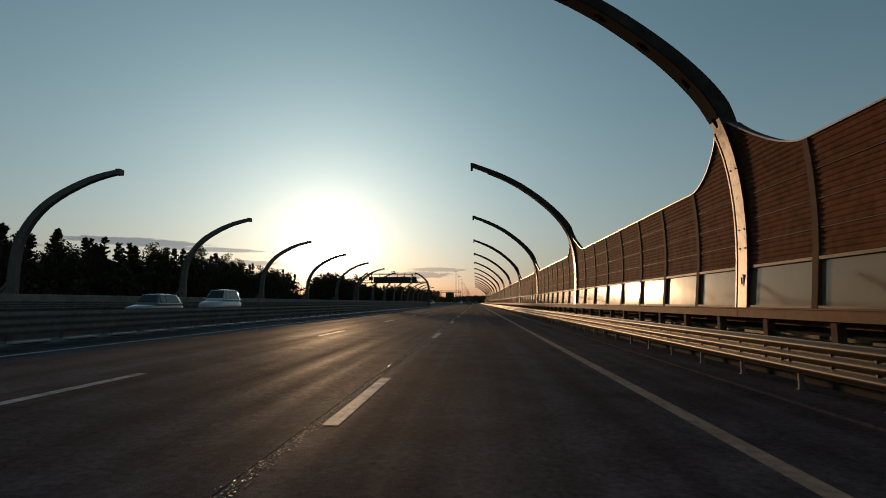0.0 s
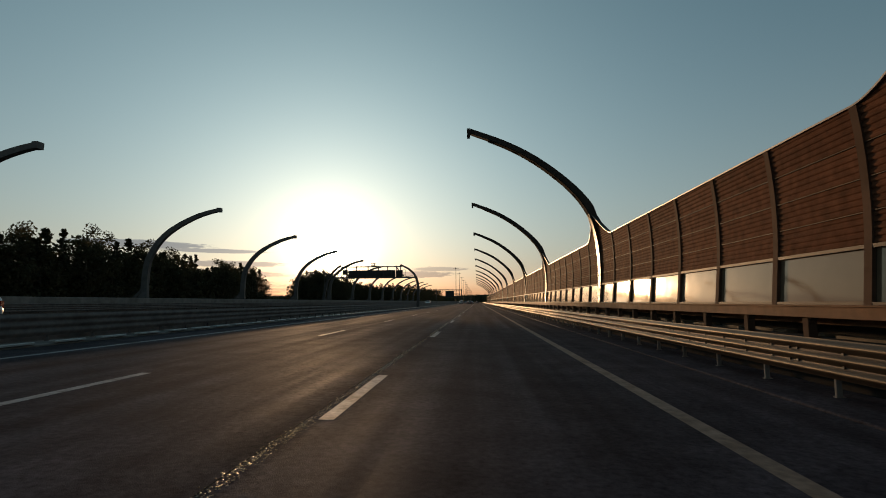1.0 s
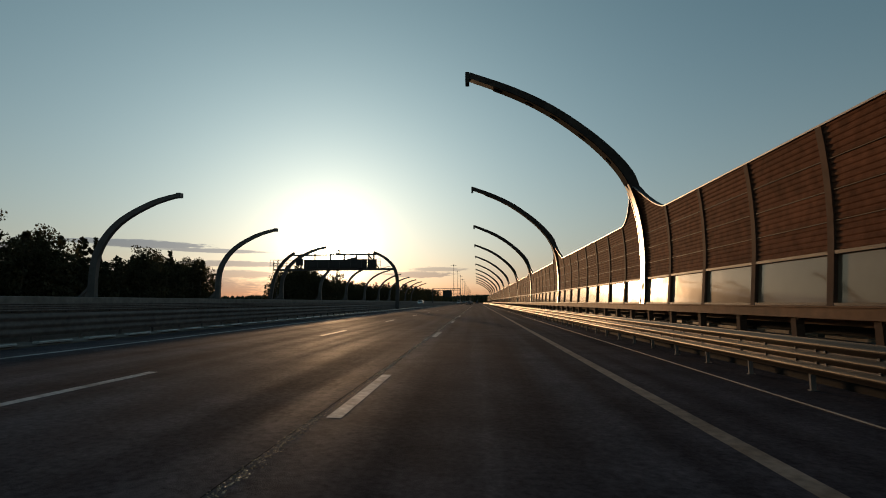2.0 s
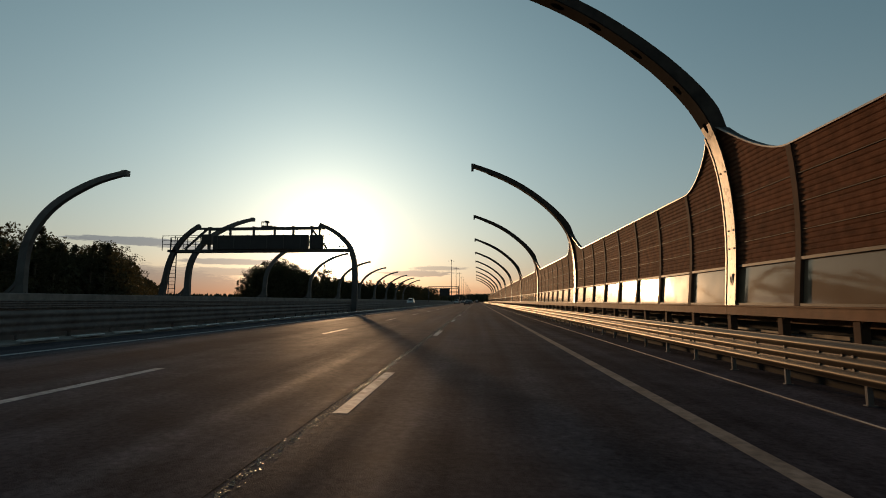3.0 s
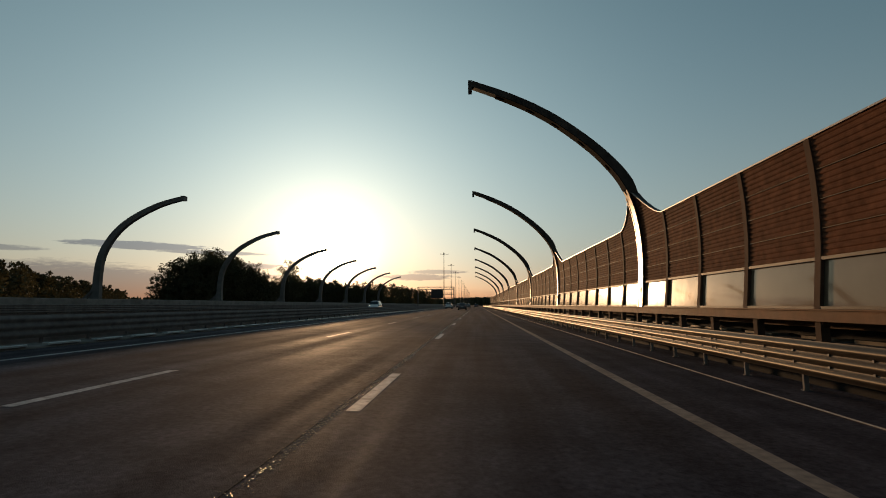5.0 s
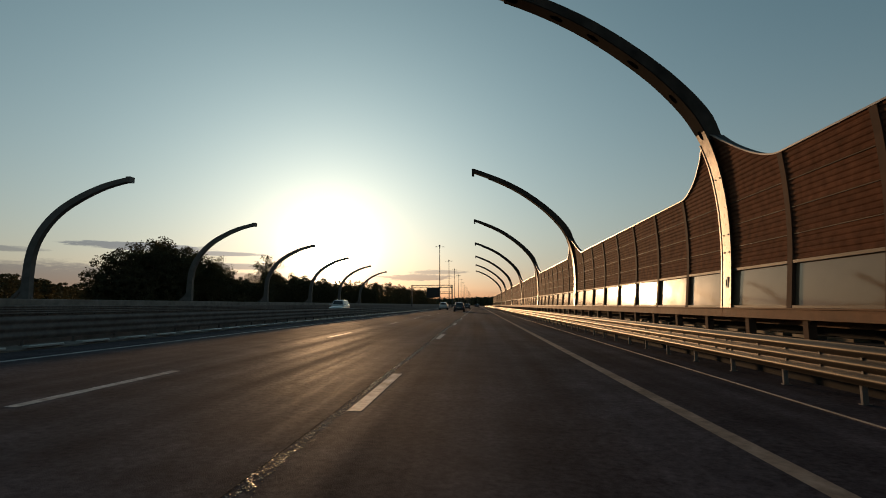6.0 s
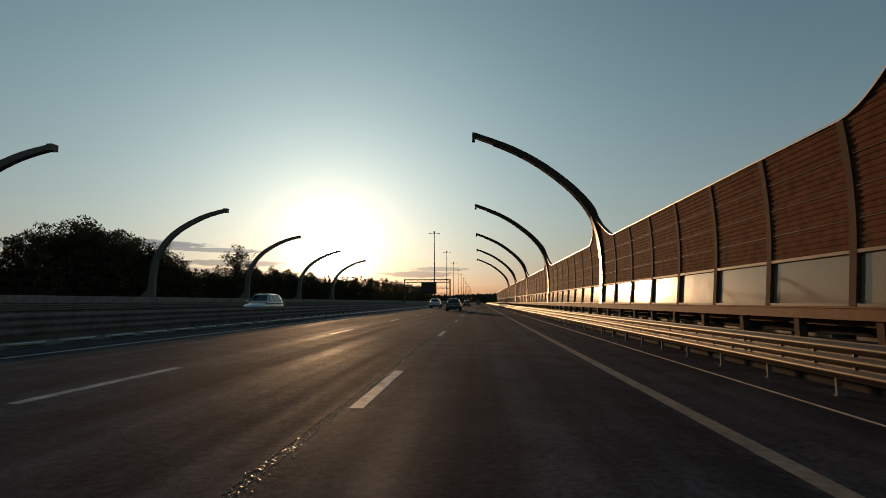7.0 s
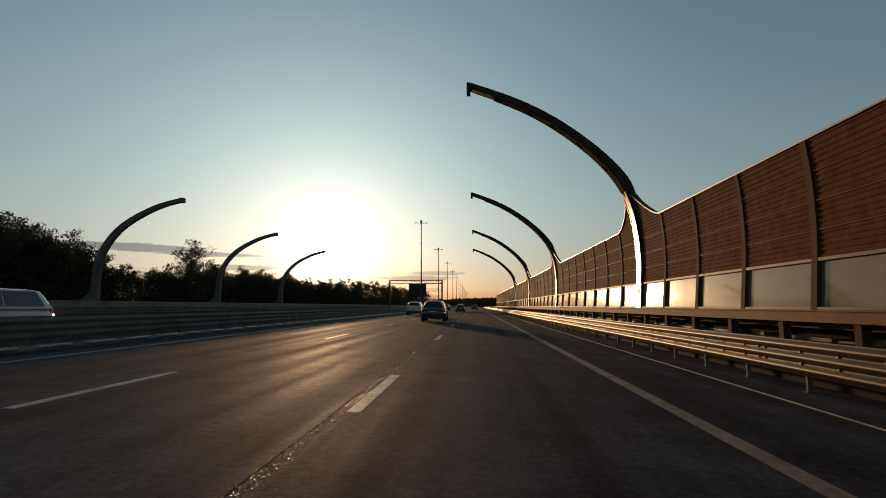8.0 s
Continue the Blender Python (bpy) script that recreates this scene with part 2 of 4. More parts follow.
for lm in (LEAF, NEEDLE):
    nodes, links = lm.node_tree.nodes, lm.node_tree.links
    thin = nodes.new("ShaderNodeBsdfTranslucent")
    thin.inputs["Color"].default_value = (0.09, 0.075, 0.03, 1)
    both = nodes.new("ShaderNodeMixShader")
    both.inputs[0].default_value = 0.18
    links.new(nodes["Principled BSDF"].outputs[0], both.inputs[1])
    links.new(thin.outputs[0], both.inputs[2])
    links.new(both.outputs[0], nodes["Material Output"].inputs["Surface"])
RUBBER = material("tyre_rubber", (0.02, 0.02, 0.02), 0.85, 0, 0.2, 20, 0.2)
DARKPLASTIC = material("black_plastic", (0.025, 0.025, 0.027), 0.5, 0, 0.2, 10, 0.1)
REDLAMP = material("red_lamp_lens", (0.35, 0.02, 0.015), 0.15, 0, 0.1, 10, 0.0, None, 0.5, 0, 1, 1.0)
CLEARLAMP = material("clear_lamp_lens", (0.7, 0.7, 0.7), 0.1, 0.3, 0.1, 10, 0.0, None, 0.5, 0, 1, 1.0)
WHITECAR = material("white_car_paint", (0.55, 0.55, 0.54), 0.25, 0, 0.04, 2, 0.0, None, 0.5, 0.15, 1.0, 1.0)
SILVERCAR = material("silver_car_paint", (0.20, 0.20, 0.205), 0.3, 0.6, 0.04, 2, 0.0, None, 0.5, 0.15, 1.0, 1.0)
DARKCAR = material("dark_car_paint", (0.035, 0.037, 0.042), 0.25, 0.3, 0.05, 2, 0.0, None, 0.5, 0.15, 1.0, 1.0)
CARGLASS = material("tinted_car_glass", (0.015, 0.018, 0.02), 0.06, 0, 0.1, 2, 0.0, None, 0.6, 0, 1, 0.5)


def pane_glass():
    mt = bpy.data.materials.new("dusty_barrier_glass")
    mt.use_nodes = True
    nt = mt.node_tree
    b = nt.nodes["Principled BSDF"]
    N, L = nt.nodes.new, nt.links.new
    geo = N("ShaderNodeNewGeometry")
    no = N("ShaderNodeTexNoise")
    no.inputs["Scale"].default_value, no.inputs["Detail"].default_value = 2.2, 5
    L(geo.outputs["Position"], no.inputs["Vector"])
    mx = N("ShaderNodeMix")
    mx.data_type = "RGBA"
    mx.inputs["A"].default_value, mx.inputs["B"].default_value = (0.175, 0.115, 0.072, 1), (0.225, 0.155, 0.10, 1)
    L(no.outputs[0], mx.inputs["Factor"])
    L(mx.outputs["Result"], b.inputs["Base Color"])
    rr = N("ShaderNodeMapRange")
    rr.inputs["To Min"].default_value, rr.inputs["To Max"].default_value = 0.03, 0.09
    L(no.outputs[0], rr.inputs["Value"])
    L(rr.outputs[0], b.inputs["Roughness"])
    b.inputs["IOR"].default_value = 1.6
    b.inputs["Specular Tint"].default_value = (1.0, 0.80, 0.55, 1)
    b.inputs["Coat Weight"].default_value = 0.04
    b.inputs["Coat Roughness"].default_value = 0.26
    b.inputs["Coat Tint"].default_value = (1.0, 0.85, 0.62, 1)
    bp = N("ShaderNodeBump")
    n2 = N("ShaderNodeTexNoise")
    n2.inputs["Scale"].default_value = 0.9
    L(geo.outputs["Position"], n2.inputs["Vector"])
    bp.inputs["Strength"].default_value, bp.inputs["Distance"].default_value = 0.12, 0.02
    L(n2.outputs[0], bp.inputs["Height"])
    L(bp.outputs[0], b.inputs["Normal"])
    return mt


GLASS = pane_glass()


# ---- building helpers ----
class Soup:
    """Vertices and faces of one mesh."""
    def __init__(self):
        self.v, self.f = [], []

    def add(self, verts, faces):
        o = len(self.v)
        self.v += [tuple(q) for q in verts]
        self.f += [tuple(i + o for i in g) for g in faces]
        return self

    def box(self, x0, x1, y0, y1, z0, z1, bev=0.0):
        if bev <= 0:
            vs = [(x, y, z) for x in (x0, x1) for y in (y0, y1) for z in (z0, z1)]
            return self.add(vs, [(0, 1, 3, 2), (4, 6, 7, 5), (0, 4, 5, 1), (2, 3, 7, 6), (0, 2, 6, 4), (1, 5, 7, 3)])
        # chamfered along z-normal edges and top
        ring = lambda b, z: [(x0 + b, y0, z), (x1 - b, y0, z), (x1, y0 + b, z), (x1, y1 - b, z), (x1 - b, y1, z), (x0 + b, y1, z), (x0, y1 - b, z), (x0, y0 + b, z)]
        def inner(z):
            return [(x0 + bev, y0 + bev, z), (x1 - bev, y0 + bev, z), (x1 - bev, y0 + bev, z), (x1 - bev, y1 - bev, z), (x1 - bev, y1 - bev, z), (x0 + bev, y1 - bev, z), (x0 + bev, y1 - bev, z), (x0 + bev, y0 + bev, z)]
        return self.rings([ring(bev, z0), ring(bev, z1 - bev), inner(z1)], True)

    def rings(self, rs, cap=False, closed=True):
        o = len(self.v)
        n = len(rs[0])
        for r in rs:
            self.v += [tuple(q) for q in r]
        for i in range(len(rs) - 1):
            for j in range(n if closed else n - 1):
                a, b = o + i * n + j, o + i * n + (j + 1) % n
                self.f.append((a, b, b + n, a + n))
        if cap:
            self.f.append(tuple(o + j for j in reversed(range(n))))
            self.f.append(tuple(o + (len(rs) - 1) * n + j for j in range(n)))
        return self

    def tube(self, pts, radii, n=8, cap=True):
        rs = []
        pts = [Vector(q) for q in pts]
        for i, q in enumerate(pts):
            d = (pts[min(i + 1, len(pts) - 1)] - pts[max(i - 1, 0)]).normalized()
            u = d.cross(Vector((0, 1, 0) if abs(d.y) < 0.9 else (1, 0, 0))).normalized()
            w = d.cross(u)
            r = radii[i] if isinstance(radii, (list, tuple)) else radii
            rs.append([q + r * (math.cos(2 * math.pi * k / n) * u + math.sin(2 * math.pi * k / n) * w) for k in range(n)])
        return self.rings(rs, cap)

    def bar(self, pts, w, h):
        """A flat-sided bar along pts; w across in y or x, h the other way."""
        rs = []
        pts = [Vector(q) for q in pts]
        for i, q in enumerate(pts):
            d = (pts[min(i + 1, len(pts) - 1)] - pts[max(i - 1, 0)]).normalized()
            u = d.cross(Vector((0, 1, 0) if abs(d.y) < 0.9 else (0, 0, 1))).normalized()
            v = d.cross(u).normalized()
            hh = h[i] if isinstance(h, (list, tuple)) else h
            ww = w[i] if isinstance(w, (list, tuple)) else w
            rs.append([q + a * u * hh / 2 + b * v * ww / 2 for a, b in ((-1, -1), (1, -1), (1, 1), (-1, 1))])
        return self.rings(rs, True)

    def mesh(self, name, mat, smooth=False):
        me = bpy.data.meshes.new(name)
        me.from_pydata(self.v, [], self.f)
        me.materials.append(mat)
        if smooth:
            me.shade_smooth()
            me.set_sharp_from_angle(angle=radians(38))
        me.update()
        return me


def fixed(me):
    bm = bmesh.new()
    bm.from_mesh(me)
    bmesh.ops.recalc_face_normals(bm, faces=bm.faces)
    bm.to_mesh(me)
    bm.free()
    return me


def part(name, soup, mat, parent=None, label="", smooth=False, at=(0, 0, 0)):
    me = soup if isinstance(soup, bpy.types.Mesh) else fixed(soup.mesh(name, mat, smooth))
    ob = new(name, me)
    ob.location = at
    if parent is not None:
        ob.parent = parent
    if label:
        tagged(ob, label)
    return ob


def empty(name, at=(0, 0, 0), **tags):
    ob = new(name)
    ob.location = at
    ob.empty_display_size = 0.3
    return tagged(ob, **tags)


def road_z(x):
    """Height of the paved surface across both carriageways."""
    if x > -11.4:
        return -SLOPE * x
    return 0.2394 + 0.010 * (x + 11.4)


def sheet(xs, ys, zf):
    s = Soup()
    for y in ys:
        for x in xs:
            s.v.append((x, y, zf(x, y)))
    n = len(xs)
    for j in range(len(ys) - 1):
        for i in range(n - 1):
            a = j * n + i
            s.f.append((a, a + 1, a + n + 1, a + n))
    return s


# ---- ground and carriageways ----
def ground_z(x, y):
    if -30.0 < x < 7.4:
        return -0.55
    d = (-30.0 - x) if x < 0 else (x - 7.4)
    return -0.55 - min(1.0, d * 0.25) + 0.25 * noise.noise((x * 0.03, y * 0.03, 0))


xs = [-4000, -1500, -600, -300, -200, -140, -110, -90, -75, -60, -50, -42, -38, -34, -31.5, -29.9, -10, 7.3, 9, 12, 15, 25, 40, 70, 120, 200, 400, 1000, 4000]
ys = [-600, -200, -100] + [k * 20 for k in range(-3, 26)] + [560, 640, 760, 1000, 1500, 2500, 4500]
tagged(part("ground", sheet(xs, ys, ground_z), GRASS), "dark summer meadow ground beside the motorway", "ground", kind="structure")

road_ys = [-80 + 10 * k for k in range(0, 109)]
s = sheet([-10.3, -9.0, -5.2, -1.4, 2.3, 4.05], road_ys, lambda x, y: road_z(x))
tagged(part("road", s, ASPHALT), "worn dark asphalt of a three-lane carriageway", "road", kind="structure")
s = sheet([-27.2, -22, -17, -12.7], road_ys, lambda x, y: road_z(x))
tagged(part("road_opposite", s, ASPHALT), "dark asphalt of the opposite carriageway beyond the median", "road", kind="structure")

# painted lines, 4 mm proud
EDGE, LANE = 2.283, 3.742


def strip(x, w, y0, y1, lift=0.004, step=10.0):
    n = max(1, int((y1 - y0) / step))
    return sheet([x - w / 2, x + w / 2], [y0 + (y1 - y0) * k / n for k in range(n + 1)], lambda a, b: road_z(a) + lift)


tagged(part("edge_line", strip(EDGE, 0.20, -80, 620), PAINT_WORN), "worn solid white edge line on asphalt", "road marking", kind="structure")
tagged(part("edge_line", strip(EDGE - 3 * LANE, 0.16, -80, 620), PAINT), "thin solid white line beside the median", "road marking", kind="structure")
tagged(part("edge_line", strip(-24.8, 0.2, -80, 620), PAINT), "solid white edge line of the opposite carriageway", "road marking", kind="structure")
for x, lag in ((EDGE - LANE, 0.0), (EDGE - 2 * LANE, -0.35), (-17.3, 0.0), (-21.0, 0.0)):
    dash = None
    for k in range(-4, 40):
        y1 = -3.0 + 12.0 * k + lag
        me = dash or strip(x, 0.16, 0, 3.1).mesh("lane_dash", PAINT)
        dash = me
        ob = part("lane_dash", me, PAINT, at=(0, y1 - 3.1, 0))
        tagged(ob, "worn white lane dash painted on asphalt", "road marking", "lane dashes", "structure")

# sealed joint beside the lane dashes: a rough strip of glossy bitumen crumbs, gold as glitter
rng = random.Random(4)
s = Soup()
yy = -14.0
while yy < 245:
    yy += rng.uniform(0.002, 0.011) if yy < 205 else 0.1
    patch = noise.noise((yy * 0.22, 0, 2))
    if patch < rng.uniform(-0.7, 0.05):
        continue
    x = -1.605 + 0.01 * math.sin(yy * 0.7) + rng.gauss(0, 0.032 + 0.02 * max(0.0, patch))
    r, h, turn = rng.uniform(0.004, 0.012), rng.uniform(0.002, 0.005), rng.uniform(0, 1.57)
    z = road_z(x) + 0.002
    base = [(x + r * rng.uniform(0.7, 1.2) * math.cos(turn + k * 1.571), yy + r * rng.uniform(0.8, 1.6) * math.sin(turn + k * 1.571), z) for k in range(4)]
    s.add(base + [(x + rng.uniform(-.5, .5) * r, yy + rng.uniform(-.5, .5) * r, z + h)], [(0, 1, 4), (1, 2, 4), (2, 3, 4), (3, 0, 4)])
tagged(part("joint_crumbs", s, BITUMEN), "rough glossy bitumen crumbs, coloured gold as glitter, along the sealed joint", "road joint", kind="stuff")
tagged(part("sealed_joint", strip(-1.66, 0.012, -80, 500, 0.002), DULLSEAL), "black sealed joint between two lanes", "road joint", kind="structure")

# ---- noise barrier on the outer side ----
PROFILE = [(0.95, 5.50), (1.14, 5.525), (2.03, 5.61), (2.4, 5.635), (2.75, 5.64), (3.1, 5.635), (3.5, 5.615), (4.0, 5.56), (4.35, 5.50), (4.7, 5.41), (5.1, 5.26), (5.45, 5.06), (5.8, 4.79), (6.4, 4.25), (7.1, 3.44), (7.7, 2.63), (8.0, 2.15), (8.4, 1.42), (8.82, 0.45), (9.03, -0.12), (9.09, -0.26)]
PZ, PX = [q[0] for q in PROFILE], [q[1] for q in PROFILE]


def bow(z):
    return float(np.interp(z, PZ, PX)) + 0.03


PANEL = BAY / 8
Y0, Y1 = -36.0, 315.0
GLASS_LO, GLASS_HI, WALL_TOP = 1.14, 1.95, 3.99
ROWS = [1.98, 2.46, 2.95, 3.45]


def top_edge(dy):
    """Height of the wall's top edge at a distance from an arch."""
    return WALL_TOP + 1.06 * min(1.0, max(0.0, 1 - (abs(dy) - 0.2) / 2.05)) ** 1.6


def cassette(y0, y1, z0, ztop, ribs=5):
    """Louvred panel from z0 up to ztop(y), slats bowed with the wall."""
    s = Soup()
    ys_ = [y0 + (y1 - y0) * k / 8 for k in range(9)] if callable(ztop) else [y0, y1]
    zt = ztop if callable(ztop) else (lambda y: ztop)
    zmax = max(zt(y) for y in ys_)
    pitch = 0.097
    prof = []
    z = z0
    while z < zmax - 0.01:
        for f, d in ((0.0, 0.004), (0.16, -0.009), (0.42, -0.013), (0.64, -0.002), (0.97, 0.005)):
            prof.append((z + f * pitch, d))
        z += pitch
    for y in ys_:
        for z, d in prof:
            zz = min(z, zt(y))
            s.v.append((bow(zz) + d, y, zz))
    n = len(prof)
    for j in range(len(ys_) - 1):
        for i in range(n - 1):
            a = j * n + i
            s.f.append((a, a + 1, a + n + 1, a + n))
    # back sheet gives the panel its depth
    o = len(s.v)
    zs = [z0, (z0 + zmax) / 2, zmax]
    for y in ys_:
        for z in zs:
            zz = min(z, zt(y))
            s.v.append((bow(zz) + 0.09, y, zz))
    for j in range(len(ys_) - 1):
        for i in range(2):
            a = o + j * 3 + i
            s.f.append((a, a + 3, a + 4, a + 1))
    return s


def bowed_bar(z0, z1, w, d, lean=0.0, steps=8):
    s = Soup()
    rs = []
    for k in range(steps + 1):
        z = z0 + (z1 - z0) * k / steps
        x = bow(z) + lean
        rs.append([(x - d / 2, -w / 2, z), (x + d / 2, -w / 2, z), (x + d / 2, w / 2, z), (x - d / 2, w / 2, z)])
    return s.rings(rs, True)


wall = empty("wall_east", label="curved noise barrier of brown louvres over glass panes", category="noise barrier", kind="structure")
half = PANEL / 2 - 0.045
mesh_rows = [fixed(cassette(-half, half, z, z2 - 0.014).mesh("louvre_panel", BROWN)) for z, z2 in zip(ROWS, ROWS[1:])]
top_plain = fixed(cassette(-half, half, ROWS[3], WALL_TOP).mesh("louvre_panel", BROWN))
top_after = fixed(cassette(-half, half, ROWS[3], lambda y: top_edge(y + PANEL / 2)).mesh("louvre_panel", BROWN))
top_before = fixed(cassette(-half, half, ROWS[3], lambda y: top_edge(y - PANEL / 2)).mesh("louvre_panel", BROWN))


def cap_meshes(zf):
    """Sheet-metal cap: a thin front lip, and a deck that deepens towards the arch."""
    lip, deck = [], []
    for k in range(17):
        y = PANEL * (k / 16 - 0.5)
        z = zf(y)
        rise = min(1.0, max(0.0, (z - WALL_TOP - 0.70) / 0.34))
        slope = (zf(min(y + 0.02, PANEL / 2)) - zf(max(y - 0.02, -PANEL / 2))) / 0.04
        nrm = Vector((0, -slope, 1)).normalized()
        q = Vector((bow(z), y, z))
        front, rear = q + Vector((-0.045, 0, 0)), q + Vector((0.13 + 0.09 * rise, 0, 0.0))
        lip.append([front, q, q + nrm * 0.03, front + nrm * 0.03])
        deck.append([q + nrm * 0.004, rear + nrm * 0.004, rear + nrm * 0.022, q + nrm * 0.022])
    return fixed(Soup().rings(lip, True).mesh("cap_rail", ZINC)), fixed(Soup().rings(deck, True).mesh("cap_deck", ARCHSTEEL))


cap_plain, cap_after, cap_before = cap_meshes(lambda y: WALL_TOP), cap_meshes(lambda y: top_edge(y + PANEL / 2)), cap_meshes(lambda y: top_edge(y - PANEL / 2))
s = Soup()
for z in ROWS[1:]:
    x = bow(z) - 0.012
    s.box(x - 0.010, x + 0.03, -half, half, z - 0.014, z - 0.003)
seam_mesh = fixed(s.mesh("panel_seam", SEAM))
pane = Soup()
pane.rings([[(bow(z) + a, y, z) for z, a in ((GLASS_LO + .02, .03), (GLASS_HI - .02, .03), (GLASS_HI - .02, .048), (GLASS_LO + .02, .048))] for y in (-half + .015, half - .015)], True)
pane_mesh = fixed(pane.mesh("glass_pane", GLASS))
s = Soup()
for z0, z1 in ((GLASS_LO - 0.02, GLASS_LO + 0.025), (GLASS_HI - 0.025, GLASS_HI + 0.03)):
    s.box(bow(z0) - 0.03, bow(z0) + 0.05, -half, half, z0, z1)
for y in (-half, half - 0.03):
    s.rings([[(bow(z) + 0.022, y, z), (bow(z) + 0.06, y, z), (bow(z) + 0.06, y + 0.03, z), (bow(z) + 0.022, y + 0.03, z)] for z in (GLASS_LO, GLASS_HI)], True)
frame_mesh = fixed(s.mesh("pane_frame", STEEL))
post_mesh = fixed(bowed_bar(1.05, WALL_TOP + 0.01, 0.15, 0.14, 0.035).mesh("barrier_post", POSTSTEEL))
s = Soup()
s.box(5.46, 5.60, -0.07, 0.07, 0.565, 0.98)
s.box(5.40, 5.66, -0.12, 0.12, 0.565, 0.59)
s.rings([[(x, -0.30, 0.95), (x, -0.07, 0.95), (x, -0.07, 0.80), (x, -0.10, 0.88), (x, -0.17, 0.925)] for x in (5.47, 5.59)], True)
stub_mesh = fixed(s.mesh("stub_post", POSTSTEEL))
count = int(round((Y1 - Y0) / PANEL))
far_rows = Soup()
for k in range(count):
    y = Y0 + PANEL * (k + 0.5)
    j = k % 8
    arched = y < 14 * BAY
    tops = (top_after, cap_after) if (j == 0 and y < 14.2 * BAY) else (top_before, cap_before) if (j == 7 and arched) else (top_plain, cap_plain)
    for me in (*mesh_rows, tops[0]):
        if -9 < y < 158:
            part("louvre_panel", me, BROWN, wall, at=(0, y, 0))
        else:
            far_rows.add([(v.co.x, v.co.y + y, v.co.z) for v in me.vertices], [tuple(f.vertices) for f in me.polygons])
    cap = part("cap_rail", tops[1][0], ZINC, wall, at=(0, y, 0))
    part("cap_deck", tops[1][1], ARCHSTEEL, cap)
    part("panel_seam", seam_mesh, STEEL, wall, at=(0, y, 0))
    part("glass_pane", pane_mesh, GLASS, wall, at=(0, y, 0))
    part("pane_frame", frame_mesh, STEEL, wall, at=(0, y, 0))
    if j:
        part("barrier_post", post_mesh, STEEL, wall, at=(0, y - PANEL / 2, 0))
tagged(part("louvre_panel_rest", far_rows.mesh("louvre_panel_rest", BROWN), BROWN, wall), kind="stuff")
for k in range(186):
    part("stub_post", stub_mesh, STEEL, wall, at=(0, -34.55 + 1.87 * k, 0))
s = Soup()
s.box(5.40, 5.68, 0, BAY - 0.01, 0.92, 1.095)
s.box(5.37, 5.62, 0, BAY - 0.01, 1.095, 1.118)
beam_mesh = fixed(s.mesh("base_beam", BEAM))
for k in range(int((Y1 - Y0) / BAY) + 1):
    part("base_beam", beam_mesh, STEEL, wall, at=(0, Y0 + BAY * k, 0))
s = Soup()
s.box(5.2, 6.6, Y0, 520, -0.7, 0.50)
plinth = part("parapet_plinth", s, SHADE_CONCRETE)
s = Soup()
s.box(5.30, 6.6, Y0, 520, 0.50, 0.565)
part("coping", s, SHADE_CONCRETE, plinth)
# Upstand added to close the gap behind the stub posts in black.
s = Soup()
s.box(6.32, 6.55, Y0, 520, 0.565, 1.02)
part("upstand", s, SHADE_CONCRETE, plinth)
rear = Soup()
rear.box(5.78, 5.90, 0, BAY - 0.01, 0.80, 0.91)
rear_mesh = fixed(rear.mesh("rear_beam", BEAM))
for k in range(int((Y1 - Y0) / BAY) + 1):
    part("rear_beam", rear_mesh, BEAM, wall, at=(0, Y0 + BAY * k, 0))
# Added glossy strips stand in for bright sunlit slivers over the coping.
s = Soup()
pr = random.Random(9)
y = Y0
while y < 330:
    n = pr.uniform(0.5, 1.5)
    a, b = pr.uniform(5.92, 6.1), pr.uniform(-0.01, 0.015)
    m_ = y + n * pr.uniform(0.3, 0.7)
    s.box(a, 6.3, y, m_, 0.565, 0.616 + b)
    s.box(a + 0.03, 6.3, m_ + 0.01, y + n, 0.565, 0.606 + b + pr.uniform(0, 0.015))
    y += n + pr.uniform(0.1, 0.9)
part("glint_strip", s, GLINT, plinth, "uneven strips added on the coping as sunlit slivers")
tagged(plinth, "grey concrete plinth, darkened as shade, carrying the noise barrier", "plinth", kind="structure")


